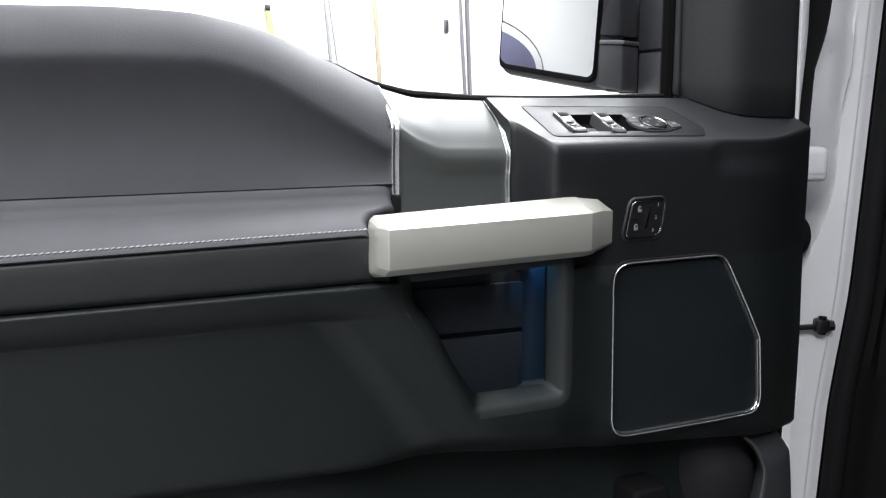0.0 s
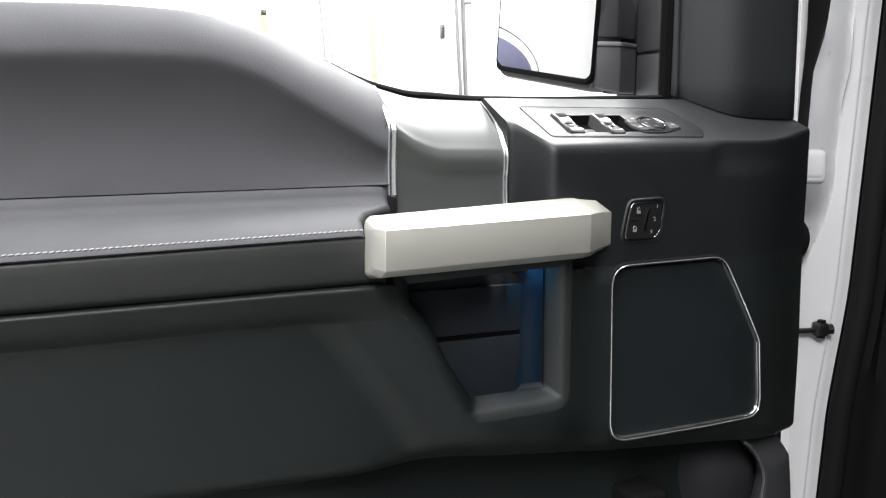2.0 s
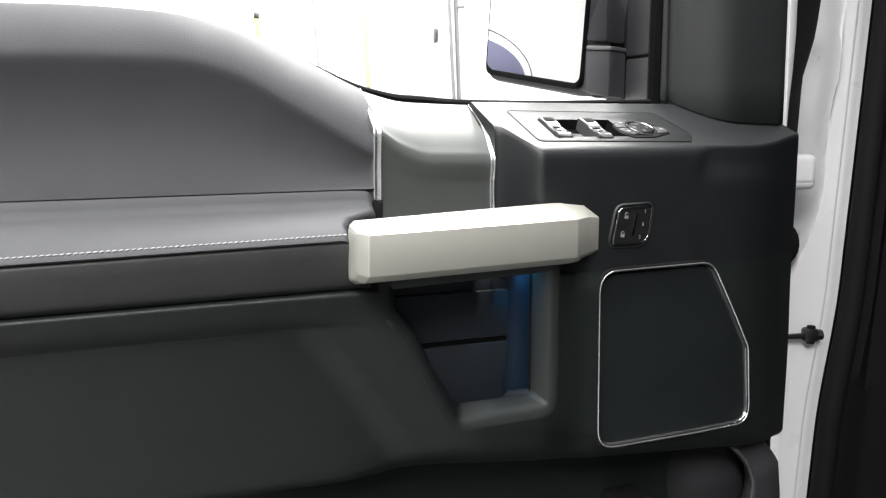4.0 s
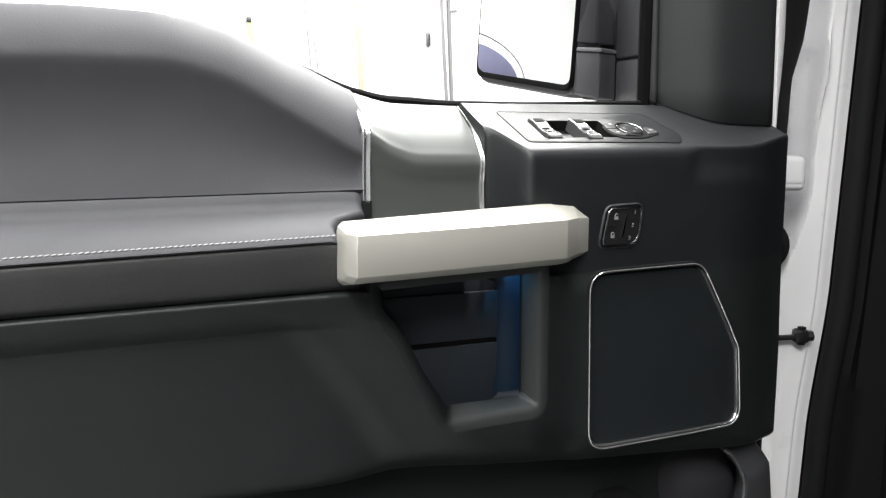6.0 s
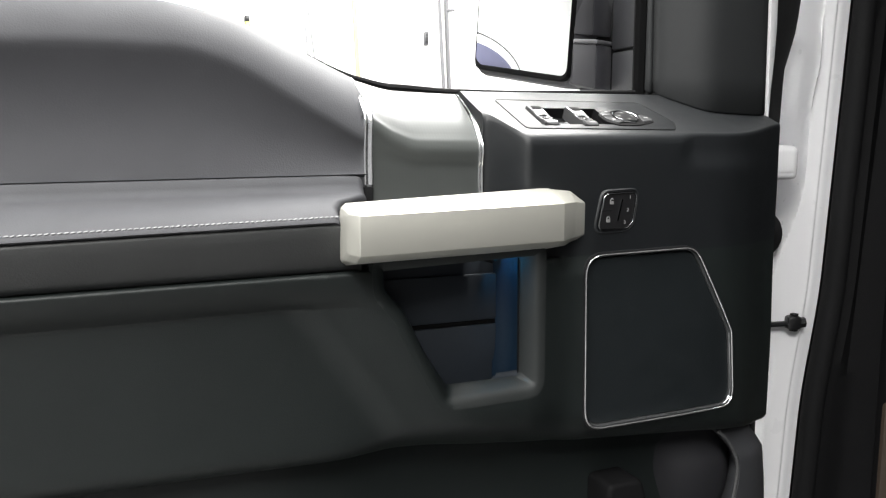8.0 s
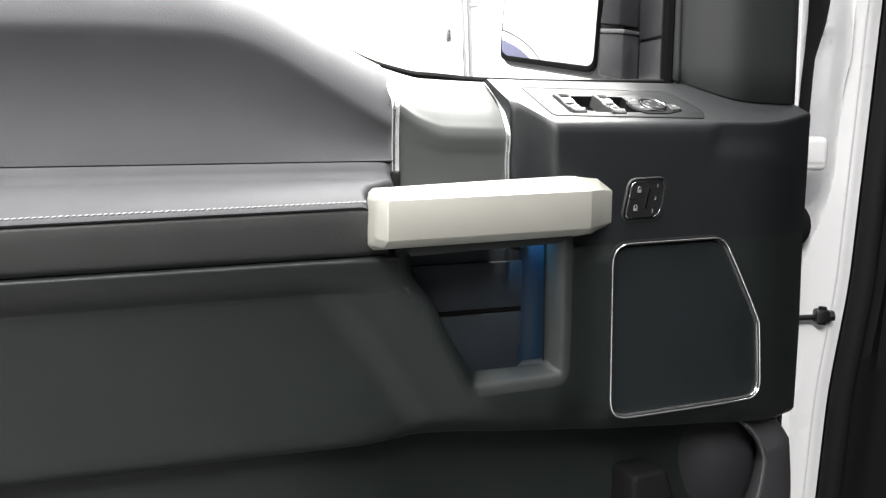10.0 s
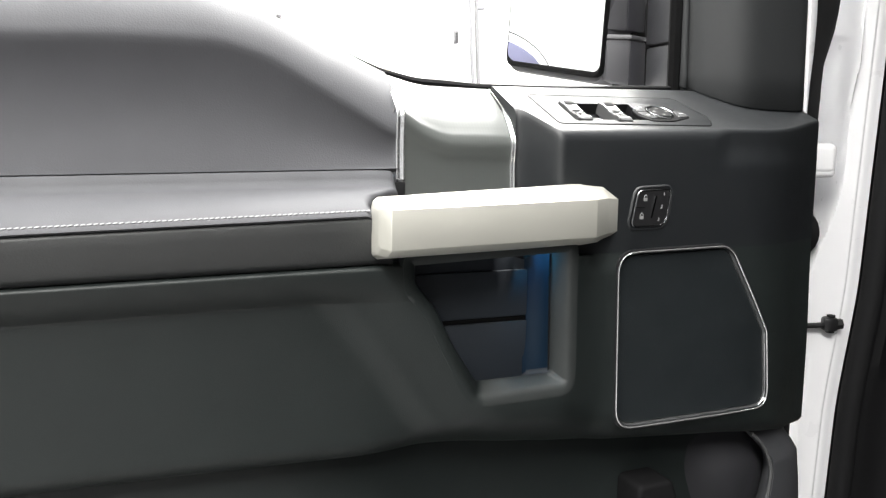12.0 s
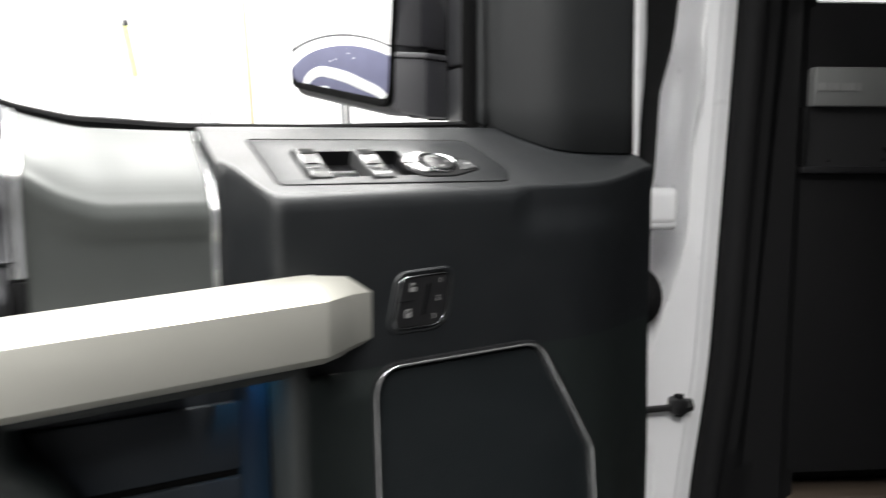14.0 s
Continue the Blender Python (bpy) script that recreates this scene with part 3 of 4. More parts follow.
def disc(u, v, r0, h0, h1, bevel=0.0012, n=28):
    ring = [Vector((u + r0 * math.cos(a), v + r0 * math.sin(a))) for a in [2 * math.pi * i / n for i in range(n)]]
    return plate(ring, [(0, h0), (0, h1 - bevel), (bevel, h1)], on_top)


ku, kv = top_uv(0.5240, 0.6945)
PAD = rounded([(ku - 0.031, kv - 0.010), (ku - 0.020, kv - 0.0205), (ku + 0.006, kv - 0.0205), (ku + 0.034, kv - 0.010), (ku + 0.030, kv + 0.006), (ku + 0.012, kv + 0.0165), (ku - 0.020, kv + 0.0185), (ku - 0.030, kv + 0.008)], [0.012, 0.012, 0.02, 0.006, 0.010, 0.012, 0.014, 0.010], 6)
part("mirror_control", plate(PAD, [(0, -0.002), (0, 0.0012), (0.0006, 0.0018)], on_top), RUBBER, door, "black mirror control surround")
knob = part("mirror_dial", disc(ku, kv, 0.0128, 0.0, 0.0036), PIANO, door, "gloss black mirror dial")
bm = loft([[on_top(ku + r * math.cos(a), kv + r * math.sin(a), h) for a in span(0, 2 * math.pi, 33)[:-1]] for r, h in ((0.0150, 0.0), (0.0148, 0.0034), (0.0142, 0.0040), (0.0132, 0.0036), (0.0130, 0.0))], ring=True)
part("dial_ring", bm, CHROME_DARK, knob, "chrome ring")
for a in range(4):
    c, s = math.cos(a * math.pi / 2), math.sin(a * math.pi / 2)
    tri = [Vector((ku + c * p - s * q, kv + s * p + c * q)) for p, q in ((0.0100, 0), (0.0066, 0.0024), (0.0066, -0.0024))]
    part("arrow", plate(tri, [(0, 0.0034), (0, 0.0038)], on_top), MARK, knob, "white printed arrow")
for a0, a1, r0, r1 in ((104, 178, 0.0166, 0.0262), (182, 236, 0.0166, 0.0262), (240, 292, 0.0166, 0.0200)):
    ang = [radians(a) for a in span(a0, a1, 11)]
    out = [Vector((ku - 0.003 + r1 * math.cos(a), kv + r1 * 0.76 * math.sin(a))) for a in ang] + [Vector((ku + r0 * math.cos(a), kv + r0 * math.sin(a) * 0.98)) for a in ang[::-1]]
    b = part("mirror_button", plate(out, [(0, 0.0010), (0, 0.0026), (0.0006, 0.0032)], on_top), SWITCH, door, "satin black curved button")
    am = radians((a0 + a1) / 2)
    mu, mv = ku - 0.002 + 0.0210 * math.cos(am), kv + 0.0180 * math.sin(am)
    if r1 > 0.022:
        part("mark", plate(rounded([(mu - 0.002, mv - 0.0014), (mu + 0.002, mv - 0.0014), (mu + 0.002, mv + 0.0014), (mu - 0.002, mv + 0.0014)], 0.0006, 3), [(0, 0.0029), (0, 0.0035)], on_top), MARK, b)
fu, fv = ku + 0.0245, kv - 0.0045
fold = part("fold_button", plate(rounded([(fu - 0.009, fv - 0.009), (fu + 0.006, fv - 0.0055), (fu + 0.004, fv + 0.006), (fu - 0.006, fv + 0.009)], 0.0025, 4), [(0, 0.0010), (0, 0.0026), (0.0007, 0.0032)], on_top), SWITCH, door, "satin black fold button")
part("mark", plate(rounded([(fu - 0.003, fv - 0.001), (fu + 0.002, fv - 0.001), (fu + 0.002, fv + 0.0015), (fu - 0.003, fv + 0.0015)], 0.0006, 3), [(0, 0.0029), (0, 0.0035)], on_top), MARK, fold)

# accent panel between two bright strips
rows = [accent_row(x) for x in span(0.2385, 0.3535, 26)]
part("accent_panel", facing(loft([curve3(r[:12], 60) + r[12:] for r in rows]), (0, -1, 0.5)), ACCENT, door, "satin grey textured accent panel with a soft bright shoulder", sharp=60)


def ribbon(x0, x1, skew, height, deep, top, taper, start=1.285):
    """A convex bright strip that follows the accent panel's section between x0 and x1 and thins out at its top."""
    line = [(y, z) for _, y, z in curve3(accent_row((x0 + x1) / 2)[:12], 70)]
    rows = []
    for i, (y, z) in enumerate(line):
        if z < start:
            continue
        a, b = line[max(i - 1, 0)], line[min(i + 1, len(line) - 1)]
        t = Vector((b[0] - a[0], b[1] - a[1])).normalized()
        n, k = Vector((-t.y, t.x)), skew(z)
        thin = 1 - taper * S(top, top + 0.018, z)
        cw, cx = (x1 - x0) / 2 * thin, (x0 + x1) / 2
        cross = [(cx - cw, -deep), (cx - cw, 0.0)] + [(cx - cw * math.cos(g), height * thin * (0.25 + abs(math.sin(g * 2)) ** 0.6)) for g in span(0.0, math.pi, 17)] + [(cx + cw, -0.003)]
        rows.append([(x + k, y + n.x * h, z + n.y * h) for x, h in cross])
    return loft(rows)


# Black filler added for the dark gap below the left strip.
part("strip_gap_filler", box(0.2305, 0.2400, 0.7005, 0.7200, 1.285, 1.3680, 0.001), RUBBER, door)
part("chrome_strip", facing(ribbon(0.2312, 0.2402, lambda z: 0.0, 0.0018, 0.016, 1.446, 0.5, 1.366), (0, -1, 0.3)), STRIP, door, "polished chrome strip", sharp=50)
part("chrome_strip", facing(ribbon(0.3520, 0.3572, lambda z: 0.002 * S(1.415, 1.44, z) * S(1.472, 1.445, z), 0.0022, 0.004, 1.430, 0.85), (0, -1, 0.3)), STRIP, door, "polished chrome strip", sharp=50)

# grab handle
HANDLE = [  # x, front y, front top z, front bottom z, back y, back top z, back bottom z
    (0.1862, 0.6090, 1.3480, 1.3150, 0.630, 1.3500, 1.3100),
    (0.1872, 0.6040, 1.3500, 1.3130, 0.630, 1.3545, 1.3075),
    (0.1918, 0.5890, 1.3500, 1.3125, 0.632, 1.3580, 1.3040),
    (0.4050, 0.6215, 1.3535, 1.3135, 0.655, 1.3672, 1.3060),
    (0.4310, 0.6430, 1.3530, 1.3140, 0.658, 1.3680, 1.3080),
    (0.4500, 0.6540, 1.3515, 1.3150, 0.664, 1.3560, 1.3130),
]
rows = [[(x, yb, ztb), (x, yf, zft), (x, yf, zfb + 0.0040), (x, min(yb - 0.002, yf + 0.011), zfb - 0.0028), (x, yb, zbb)] for x, yf, zft, zfb, yb, ztb, zbb in HANDLE]
bm = loft(rows, ring=True, caps=True)
bmesh.ops.bevel(bm, geom=bm.edges[:], offset=0.0016, segments=3, profile=0.5, affect="EDGES", clamp_overlap=True)
part("grab_handle", bm, SILVER, door, "satin silver faceted grab handle", sharp=30)
part("handle_base", box(0.378, 0.428, 0.6565, 0.690, 1.352, 1.3672, 0.003), PLASTIC, door)
# Black filler added to keep the space behind the handle's end dark.
part("handle_gap_block", box(0.2035, 0.236, 0.6350, 0.700, 1.3120, 1.3450, 0.004), SMOOTH_BLACK, door)

# loudspeaker


def spk(u, v, h):
    return (u, front_y(u, 1.20) - h, v)


path = [spk(p.x, p.y, 0.0008) for p in inset(SPEAKER, 0.0018)]
rows = []
for i, p in enumerate(path):
    t = (Vector(path[(i + 1) % len(path)]) - Vector(path[i - 1])).normalized()
    side = t.cross(Vector((0, -1, 0))).normalized()
    rows.append([Vector(p) + side * 0.0010 * math.cos(a) + Vector((0, -1, 0)) * 0.0014 * math.sin(a) for a in span(0, 2 * math.pi, 11)[:-1]])
frame_s = part("speaker_frame", loft(rows + rows[:1], ring=True), STRIP, door, "thin bright speaker surround", sharp=70)
SPK_IN, mid = inset(SPEAKER, 0.0051), Vector((0.55, 1.205))
rows = [[spk(p.x, p.y, -0.006) for p in SPK_IN]]
for k in (0.004, 0.012, 0.1, 0.3, 0.6, 0.9, 0.999):
    rows.append([spk(lerp(p.x, mid.x, k), lerp(p.y, mid.y, k), -0.0042 if k < 0.01 else -0.0032) for p in SPK_IN])
part("speaker_grille", facing(loft(rows, ring=True), (0, -1, 0)), GRILLE, frame_s, "fine black mesh grille")
part("speaker_chamfer", facing(plate(SPEAKER, [(0.0037, -0.0006), (0.0050, -0.0034), (0.0056, -0.006)], spk, caps=False), (0, -1, 0)), DIM_CHROME, frame_s, "bright chamfer inside the surround")
part("speaker_bezel", plate(SPEAKER, [(-0.001, -0.008), (-0.001, 0.0004), (0.0006, 0.0010), (0.0030, -0.0004), (0.0037, -0.0006)], spk, caps=False), SMOOTH_BLACK, frame_s)

# lock and memory switch


def lk(u, v, h):
    return (u, front_y(u, 1.34) - h, v)


bm = plate(LOCK, [(-0.0008, -0.001), (-0.0004, 0.0016), (0.0000, 0.0024), (0.0005, 0.0026), (0.0009, 0.0020), (0.0010, -0.001)], lk, caps=False)
lock = part("lock_switch", facing(bm, (0, -1, 0)), CHROME_DARK, door, "chrome-rimmed lock and memory switch", sharp=45)
bm = plate(dense(LOCK, 2), [(-0.0050, -0.002), (-0.0044, 0.0000), (-0.0028, 0.0012), (-0.0014, 0.0006), (-0.0006, -0.0010)], lk, caps=False)
part("lock_bezel", facing(bm, (0, -1, 0)), PLASTIC, lock, "soft raised surround")
bm = plate(inset(LOCK, 0.0010), [(0, 0.0), (0, 0.0014), (0.0006, 0.0020)], lk)
part("button_face", bm, BUTTON, lock, "gloss black button face")
part("slot", plate(rounded([(0.4680, 1.3427), (0.4800, 1.3432), (0.4800, 1.3426), (0.4680, 1.3421)], 0.0002, 2), [(0, 0.002), (0, 0.0026)], lk), RUBBER, lock)
part("divider", plate(rounded([(0.4920, 1.3540), (0.4934, 1.3545), (0.4884, 1.3320), (0.4870, 1.3318)], 0.0006, 3), [(0, 0.002), (0, 0.0031)], lk), CHROME_DARK, lock)


def padlock(u, v, opened):
    w = 0.0021
    bm = plate(rounded([(u - w, v - 0.0028), (u + w, v - 0.0028), (u + w, v + 0.0004), (u - w, v + 0.0004)], 0.0004, 3), [(0, 0.0022), (0, 0.0028)], lk)
    off = 0.0
    arc = [(u + off + 0.0018 * math.cos(a), front_y(u, 1.34) - 0.0027, v + 0.0006 + 0.0026 * math.sin(a)) for a in span(0.0 if not opened else 0.5, math.pi, 9)]
    join(bm, tube(arc, 0.00045, 5))
    part("padlock_mark", bm, MARK, lock, "white printed padlock")


padlock(0.4800, 1.3520, True)
padlock(0.4760, 1.3335, False)
for u, v, digit in ((0.5030, 1.3560, "1"), (0.5005, 1.3430, "2"), (0.4970, 1.3300, "3")):
    text = bpy.data.curves.new("memory_mark", "FONT")
    text.body, text.size, text.align_x, text.align_y, text.extrude = digit, 0.0054, "CENTER", "CENTER", 0.0002
    source = new("memory_mark", text)
    bm = bmesh.new()
    bm.from_mesh(bpy.data.meshes.new_from_object(source))
    bpy.data.objects.remove(source)
    bmesh.ops.transform(bm, matrix=Matrix.Translation(lk(u, v, 0.0022)) @ Matrix.Rotation(math.pi / 2, 4, "X"), verts=bm.verts)
    part("memory_mark", bm, MARK, lock, "white printed number")

# map pocket at the foot
rows = []
for x in span(-0.42, 0.70, 60):
    near = 0.026 * S(0.34, 0.12, x)
    rows.append([(x, 0.716 - near * 0.6, 1.13), (x, 0.716 - near, 1.09), (x, 0.716 - near, 1.05), (x, 0.712 - near, 0.98), (x, 0.700 - near, 0.92), (x, 0.66, 0.90), (x, 0.645, 0.905), (x, 0.640, 0.93), (x, 0.646, 0.931), (x, 0.652, 0.91)])
part("map_pocket", facing(loft(rows), (0, -1, 0.4)), PLASTIC_LOW, door, "dark map pocket at the foot of the door")


def rim_x(z):
    """Edge of the bottle hollow at the end of the map pocket."""
    return ease([0.84, 0.93, 0.975, 1.0, 1.022, 1.045, 1.062, 1.078], [0.640, 0.668, 0.6850, 0.6905, 0.6925, 0.6845, 0.6720, 0.652], z)


# a bulging bottle hollow that fades into the back wall
rows = []
for z in span(0.86, 1.088, 36):
    row = []
    for k in span(0, 1, 40):
        x = lerp(0.560, rim_x(z) + 0.030, k)
        a, b = (x - 0.668) / 0.100, (z - 1.015) / (0.072 if z > 1.015 else 0.16)
        bulge = math.cos(min(1.0, math.hypot(a, b)) * math.pi / 2) ** 3
        row.append((x, 0.7165 - 0.025 * bulge + 0.004 * S(0.8, 1.0, k), z))
    rows.append(row)
part("bottle_hollow", facing(loft(rows), (0, -1, 0)), HOLLOW, door, "smooth black bottle hollow", sharp=60)
rows = []
for z in [1.083, 1.078, 1.070, 1.060, 1.050, 1.04, 1.03, 1.02, 1.00, 0.98, 0.95, 0.92, 0.88, 0.84]:
    xe = ease([0.84, 0.92, 0.982, 1.019, 1.041, 1.058, 1.073, 1.080], [0.757, 0.755, 0.752, 0.7475, 0.744, 0.736, 0.725, 0.719], z)
    xr = rim_x(z)
    back = 0.010 * S(1.046, 1.054, z)
    rows.append([(xr + 0.030, 0.724, z), (xr + 0.0005, 0.680 + back, z), (xr + 0.003, 0.6725 + back, z), (lerp(xr, xe, 0.5), 0.6745 + back, z), (xe - 0.010, 0.680 + back, z), (xe - 0.003, 0.685 + back, z), (xe, 0.692 + back, z), (xe, 0.75, z)])
part("pocket_end", facing(loft(rows), (0, -1, 0.2)), POD, door, "rounded black end of the map pocket", sharp=60)
# Lighter switch plastic paints in the highlight on this black edge.
part("pocket_rim_highlight", tube([(rim_x(z), 0.6745, z) for z in span(1.072, 0.85, 44)], 0.0022, 8, up=(0, 1, 0)), SWITCH, door, "map pocket rim, edge highlight put into lighter plastic")
side = rounded([(0.502, 0.90), (0.502, 1.0330), (0.548, 1.0340), (0.560, 1.00), (0.592, 0.940), (0.592, 0.90)], [0.002, 0.009, 0.010, 0.02, 0.01, 0.002])
# Uses the rubber material only for its darker tone.
part("bottle_divider", plate(side, [(0, 0.712), (0, 0.676), (0.0012, 0.6730), (0.0035, 0.6710), (0.006, 0.6705)], lambda u, v, h: (u, h, v)), RUBBER, door, "rounded black bottle divider", sharp=50)

# sail panel, window seal, painted frame and shell
FOOT = [(0.6065, 0.776), (0.6065, 0.770), (0.6075, 0.7635), (0.6105, 0.7610), (0.6140, 0.7622), (0.6160, 0.7660), (0.6185, 0.7655), (0.6215, 0.7570), (0.6265, 0.7490), (0.633, 0.7410), (0.6400, 0.7328), (0.6470, 0.7258), (0.6545, 0.7205), (0.6620, 0.7172), (0.670, 0.7152),
        (0.680, 0.7143), (0.6980, 0.7140), (0.7163, 0.7142), (0.738, 0.7146), (0.7465, 0.7153), (0.7500, 0.7182), (0.7505, 0.724), (0.7505, 0.76)]


def sail_row(z, grow=0.0):
    rake = 0.025 * (z - 1.45)
    return [(x + (grow if x > 0.74 else 0), y + rake + (0.0 if x > 0.61 else -grow) - grow, z) for x, y in FOOT]


rows = [[(x, y, shelf_z(x, y) + h) for x, y, _ in sail_row(1.45, g)] for g, h in ((-0.0040, -0.006), (-0.0040, 0.0008), (-0.0012, 0.0012), (0.0, 0.0030))]
rows += [sail_row(z) for z in span(1.492, 1.95, 16)]
part("sail_panel", facing(loft(rows), (-0.3, -1, 0)), SAIL, door, "grained black plastic corner panel beside the window", sharp=60)
part("window_channel", tube([(0.604, 0.776, 1.462), (0.605, 0.777, 1.60), (0.606, 0.785, 1.95)], 0.0085, 8, up=(0, 1, 0)), DEEP_BLACK, door)
seal = []
for x in span(-0.42, 0.612, 110):
    seal.append((x, 0.7745 - 0.018 * S(0.19, 0.06, x), belt_z(x) + 0.0012 - 0.0045 * S(0.19, 0.08, x) + 0.0022 * S(0.2, 0.27, x) * S(0.36, 0.29, x) + 0.0010 * S(0.32, 0.40, x)))
part("window_seal", tube(seal, lambda k: 0.0012 + 0.0016 * S(0.56, 0.62, k) + 0.0014 * S(0.60, 0.70, k) * S(0.86, 0.73, k), 8), RUBBER, door, "black rubber window seal")
rows = []
for z in span(1.438, 1.95, 14):
    w = lerp(0.0055, 0.0145, S(1.435, 1.56, z))
    rake = 0.025 * (z - 1.45)
    rows.append([(0.7522 + a, 0.7172 + b + rake, z) for a, b in ((0, 0.06), (0, 0.0025), (0.0016, 0.0), (w - 0.002, 0.0006), (w, 0.003), (w, 0.06))])
part("window_frame", loft(rows, ring=True, caps=True), WHITE_PAINT, door, "white painted window frame edge", sharp=50)
part("door_shell", box(-0.45, 0.764, 0.745, 0.80, 0.45, 1.432, 0.01), WHITE_PAINT, door, "white painted steel door shell")
part("shell_top", box(-0.45, 0.60, 0.779, 0.80, 1.420, 1.462, 0.004), WHITE_PAINT, door)
rows = []
for z in span(0.6, 1.95, 60):
    xr = ease([1.40, 1.458, 1.51, 1.54, 1.57, 1.607, 1.95], [0.845, 0.849, 0.851, 0.860, 0.869, 0.874, 0.92], z) - 0.02 * S(1.42, 1.36, z)
    rows.append([(0.756, 0.735, z), (0.762, 0.744, z), (0.774, 0.748, z), (0.785, 0.756, z), (0.800, 0.758, z), (0.815, 0.768, z), (lerp(0.815, xr, 0.7), 0.778, z), (xr - 0.003, 0.784, z), (xr, 0.790, z), (xr, 0.805, z)])
part("door_seal", facing(loft(rows), (0, -1, 0)), RUBBER, door, "black rubber door seal")

# ---- wing mirror ----
mirror = thing("wing_mirror", "large black towing mirror on the truck door", "mirror")
MB, MR = Vector((0.5625, 1.152, 1.547)), Vector((0.5905, 0.9265, 1.5075))
MU = Vector((0.0, 0.0, 1.0))
ML = (MB - MR).normalized()
MN = MU.cross(ML).normalized()
if MN.x > 0:
    MN = -MN
W_M = (MB - MR).length


def on_mirror(u, v, h):
    """u from the inner edge outwards, v up, h behind the glass."""
    return MR + ML * u + MU * v - MN * h


def on_rim(hang):
    """As on_mirror, but thin along the outer edge and hanging below the glass."""
    def place(u, v, h):
        edge = W_M - 0.11 * max(v, 0.0)
        k = S(edge - 0.010, edge - 0.002, u)
        u = min(u, edge + (u - edge) * 0.12) if u > edge else u
        inner = -0.011 - 0.0844 * max(v, 0.0)
        u = inner + (u - inner) * 0.3 if u < inner else u
        return on_mirror(u, v * hang if v < 0 else v, h * (1 - 0.8 * k) if h < 0 else h)
    return place


GLASS = rounded([(-0.011, 0.0), (W_M, 0.0), (W_M - 0.025, 0.225), (-0.030, 0.225)], [0.022, 0.018, 0.03, 0.03], 7)
part("glass", facing(plate(GLASS, [(0, 0.004), (0, 0.0), (0.0006, 0.0)], on_mirror), tuple(MN)), MIRROR, mirror, "clear mirror glass", sharp=20)
part("bezel", plate(GLASS, [(-0.0002, 0.004), (-0.0006, -0.003), (-0.0020, -0.0045), (-0.0060, -0.0045), (-0.0072, -0.002), (-0.0072, 0.003)], on_rim(1.15), caps=False), DEEP_BLACK, mirror, "matt black glass surround", sharp=45)
levels = [(-0.0030, 0.003), (-0.0064, 0.003), (-0.0078, 0.010), (-0.0080, 0.045), (-0.003, 0.075), (0.02, 0.105)]
part("housing", plate(GLASS, levels, on_rim(2.25)), MIRROR_BODY, mirror, "black plastic mirror housing", sharp=45)


def slab(a, b, z0, z1, thick, bevel, ends=None):
    """An upright slab from plan point a to b; ends gives the heights at a and b, below and above."""
    d = Vector((b[0] - a[0], b[1] - a[1], 0)).normalized()
    n = Vector((-d.y, d.x, 0)) * thick
    rows = [[(a[0], a[1], z), (b[0], b[1], z), (b[0] + n.x, b[1] + n.y, z), (a[0] + n.x, a[1] + n.y, z)] for z in (z0, z1)]
    for r, (za, zb) in zip(rows, ends or ()):
        rows[rows.index(r)] = [(p[0], p[1], zb if i in (1, 2) else za) for i, p in enumerate(r)]
    bm = loft(rows, ring=True, caps=True)
    bmesh.ops.bevel(bm, geom=bm.edges[:], offset=bevel, segments=2, profile=0.5, affect="EDGES", clamp_overlap=True)
    return bm


part("inner_cheek", slab((0.5935, 0.9085), (0.6260, 0.9000), 1.489, 1.5500, 0.03, 0.003, ((1.497, 1.489), (1.55, 1.55))), MIRROR_BODY, mirror)
part("inner_cheek_side", slab((0.6262, 0.9000), (0.6600, 0.9120), 1.489, 1.5500, 0.03, 0.003, ((1.489, 1.4885), (1.55, 1.55))), CHEEK_SHADED, mirror, "mirror cheek flank with its shade put into darker plastic")
part("cheek_ledge", slab((0.5935, 0.9070), (0.6265, 0.8986), 1.5502, 1.5560, 0.03, 0.002), LEDGE_LIT, mirror, "mirror cheek ledge with caught light put into pale grey")
part("cheek_ledge_side", slab((0.6268, 0.8986), (0.6605, 0.9105), 1.5502, 1.5560, 0.03, 0.002), MIRROR_BODY, mirror)
# Black slab stands in for the undercut's shadow above the ledge.
part("cheek_undercut_shade", slab((0.5950, 0.9125), (0.6600, 0.9150), 1.5560, 1.5700, 0.02, 0.001), DEEP_BLACK, mirror)
part("inner_cheek_top", slab((0.5935, 0.9080), (0.6230, 0.9040), 1.5620, 1.70, 0.03, 0.003), MIRROR_BODY, mirror)
part("inner_cheek_top_side", slab((0.6232, 0.9040), (0.6600, 0.9150), 1.5620, 1.70, 0.03, 0.003), CHEEK_SHADED, mirror, "mirror cheek flank with its shade put into darker plastic")
part("arm_filler", slab((0.640, 0.925), (0.666, 0.911), 1.487, 1.70, 0.012, 0.001), RUBBER, mirror)
part("arm_core", slab((0.6600, 0.9050), (0.6120, 0.779), 1.490, 1.60, 0.035, 0.003), RUBBER, mirror)
part("arm_low", slab((0.6535, 0.9030), (0.6080, 0.777), 1.482, 1.5325, 0.05, 0.003, ((1.484, 1.480), (1.5400, 1.5290))), ARM_PLASTIC, mirror, "lower half of the mirror arm")
part("arm_top", slab((0.6545, 0.9060), (0.6075, 0.776), 1.5385, 1.64, 0.05, 0.003, ((1.5435, 1.5325), (1.64, 1.64))), ARM_PLASTIC, mirror, "upper half of the mirror arm")

# ---- the truck's body beside the hinges ----
BODY = Matrix(((0.906, 0.423, 0, 0.893), (-0.423, 0.906, 0, 0.775), (0, 0, 1, 0), (0, 0, 0, 1)))
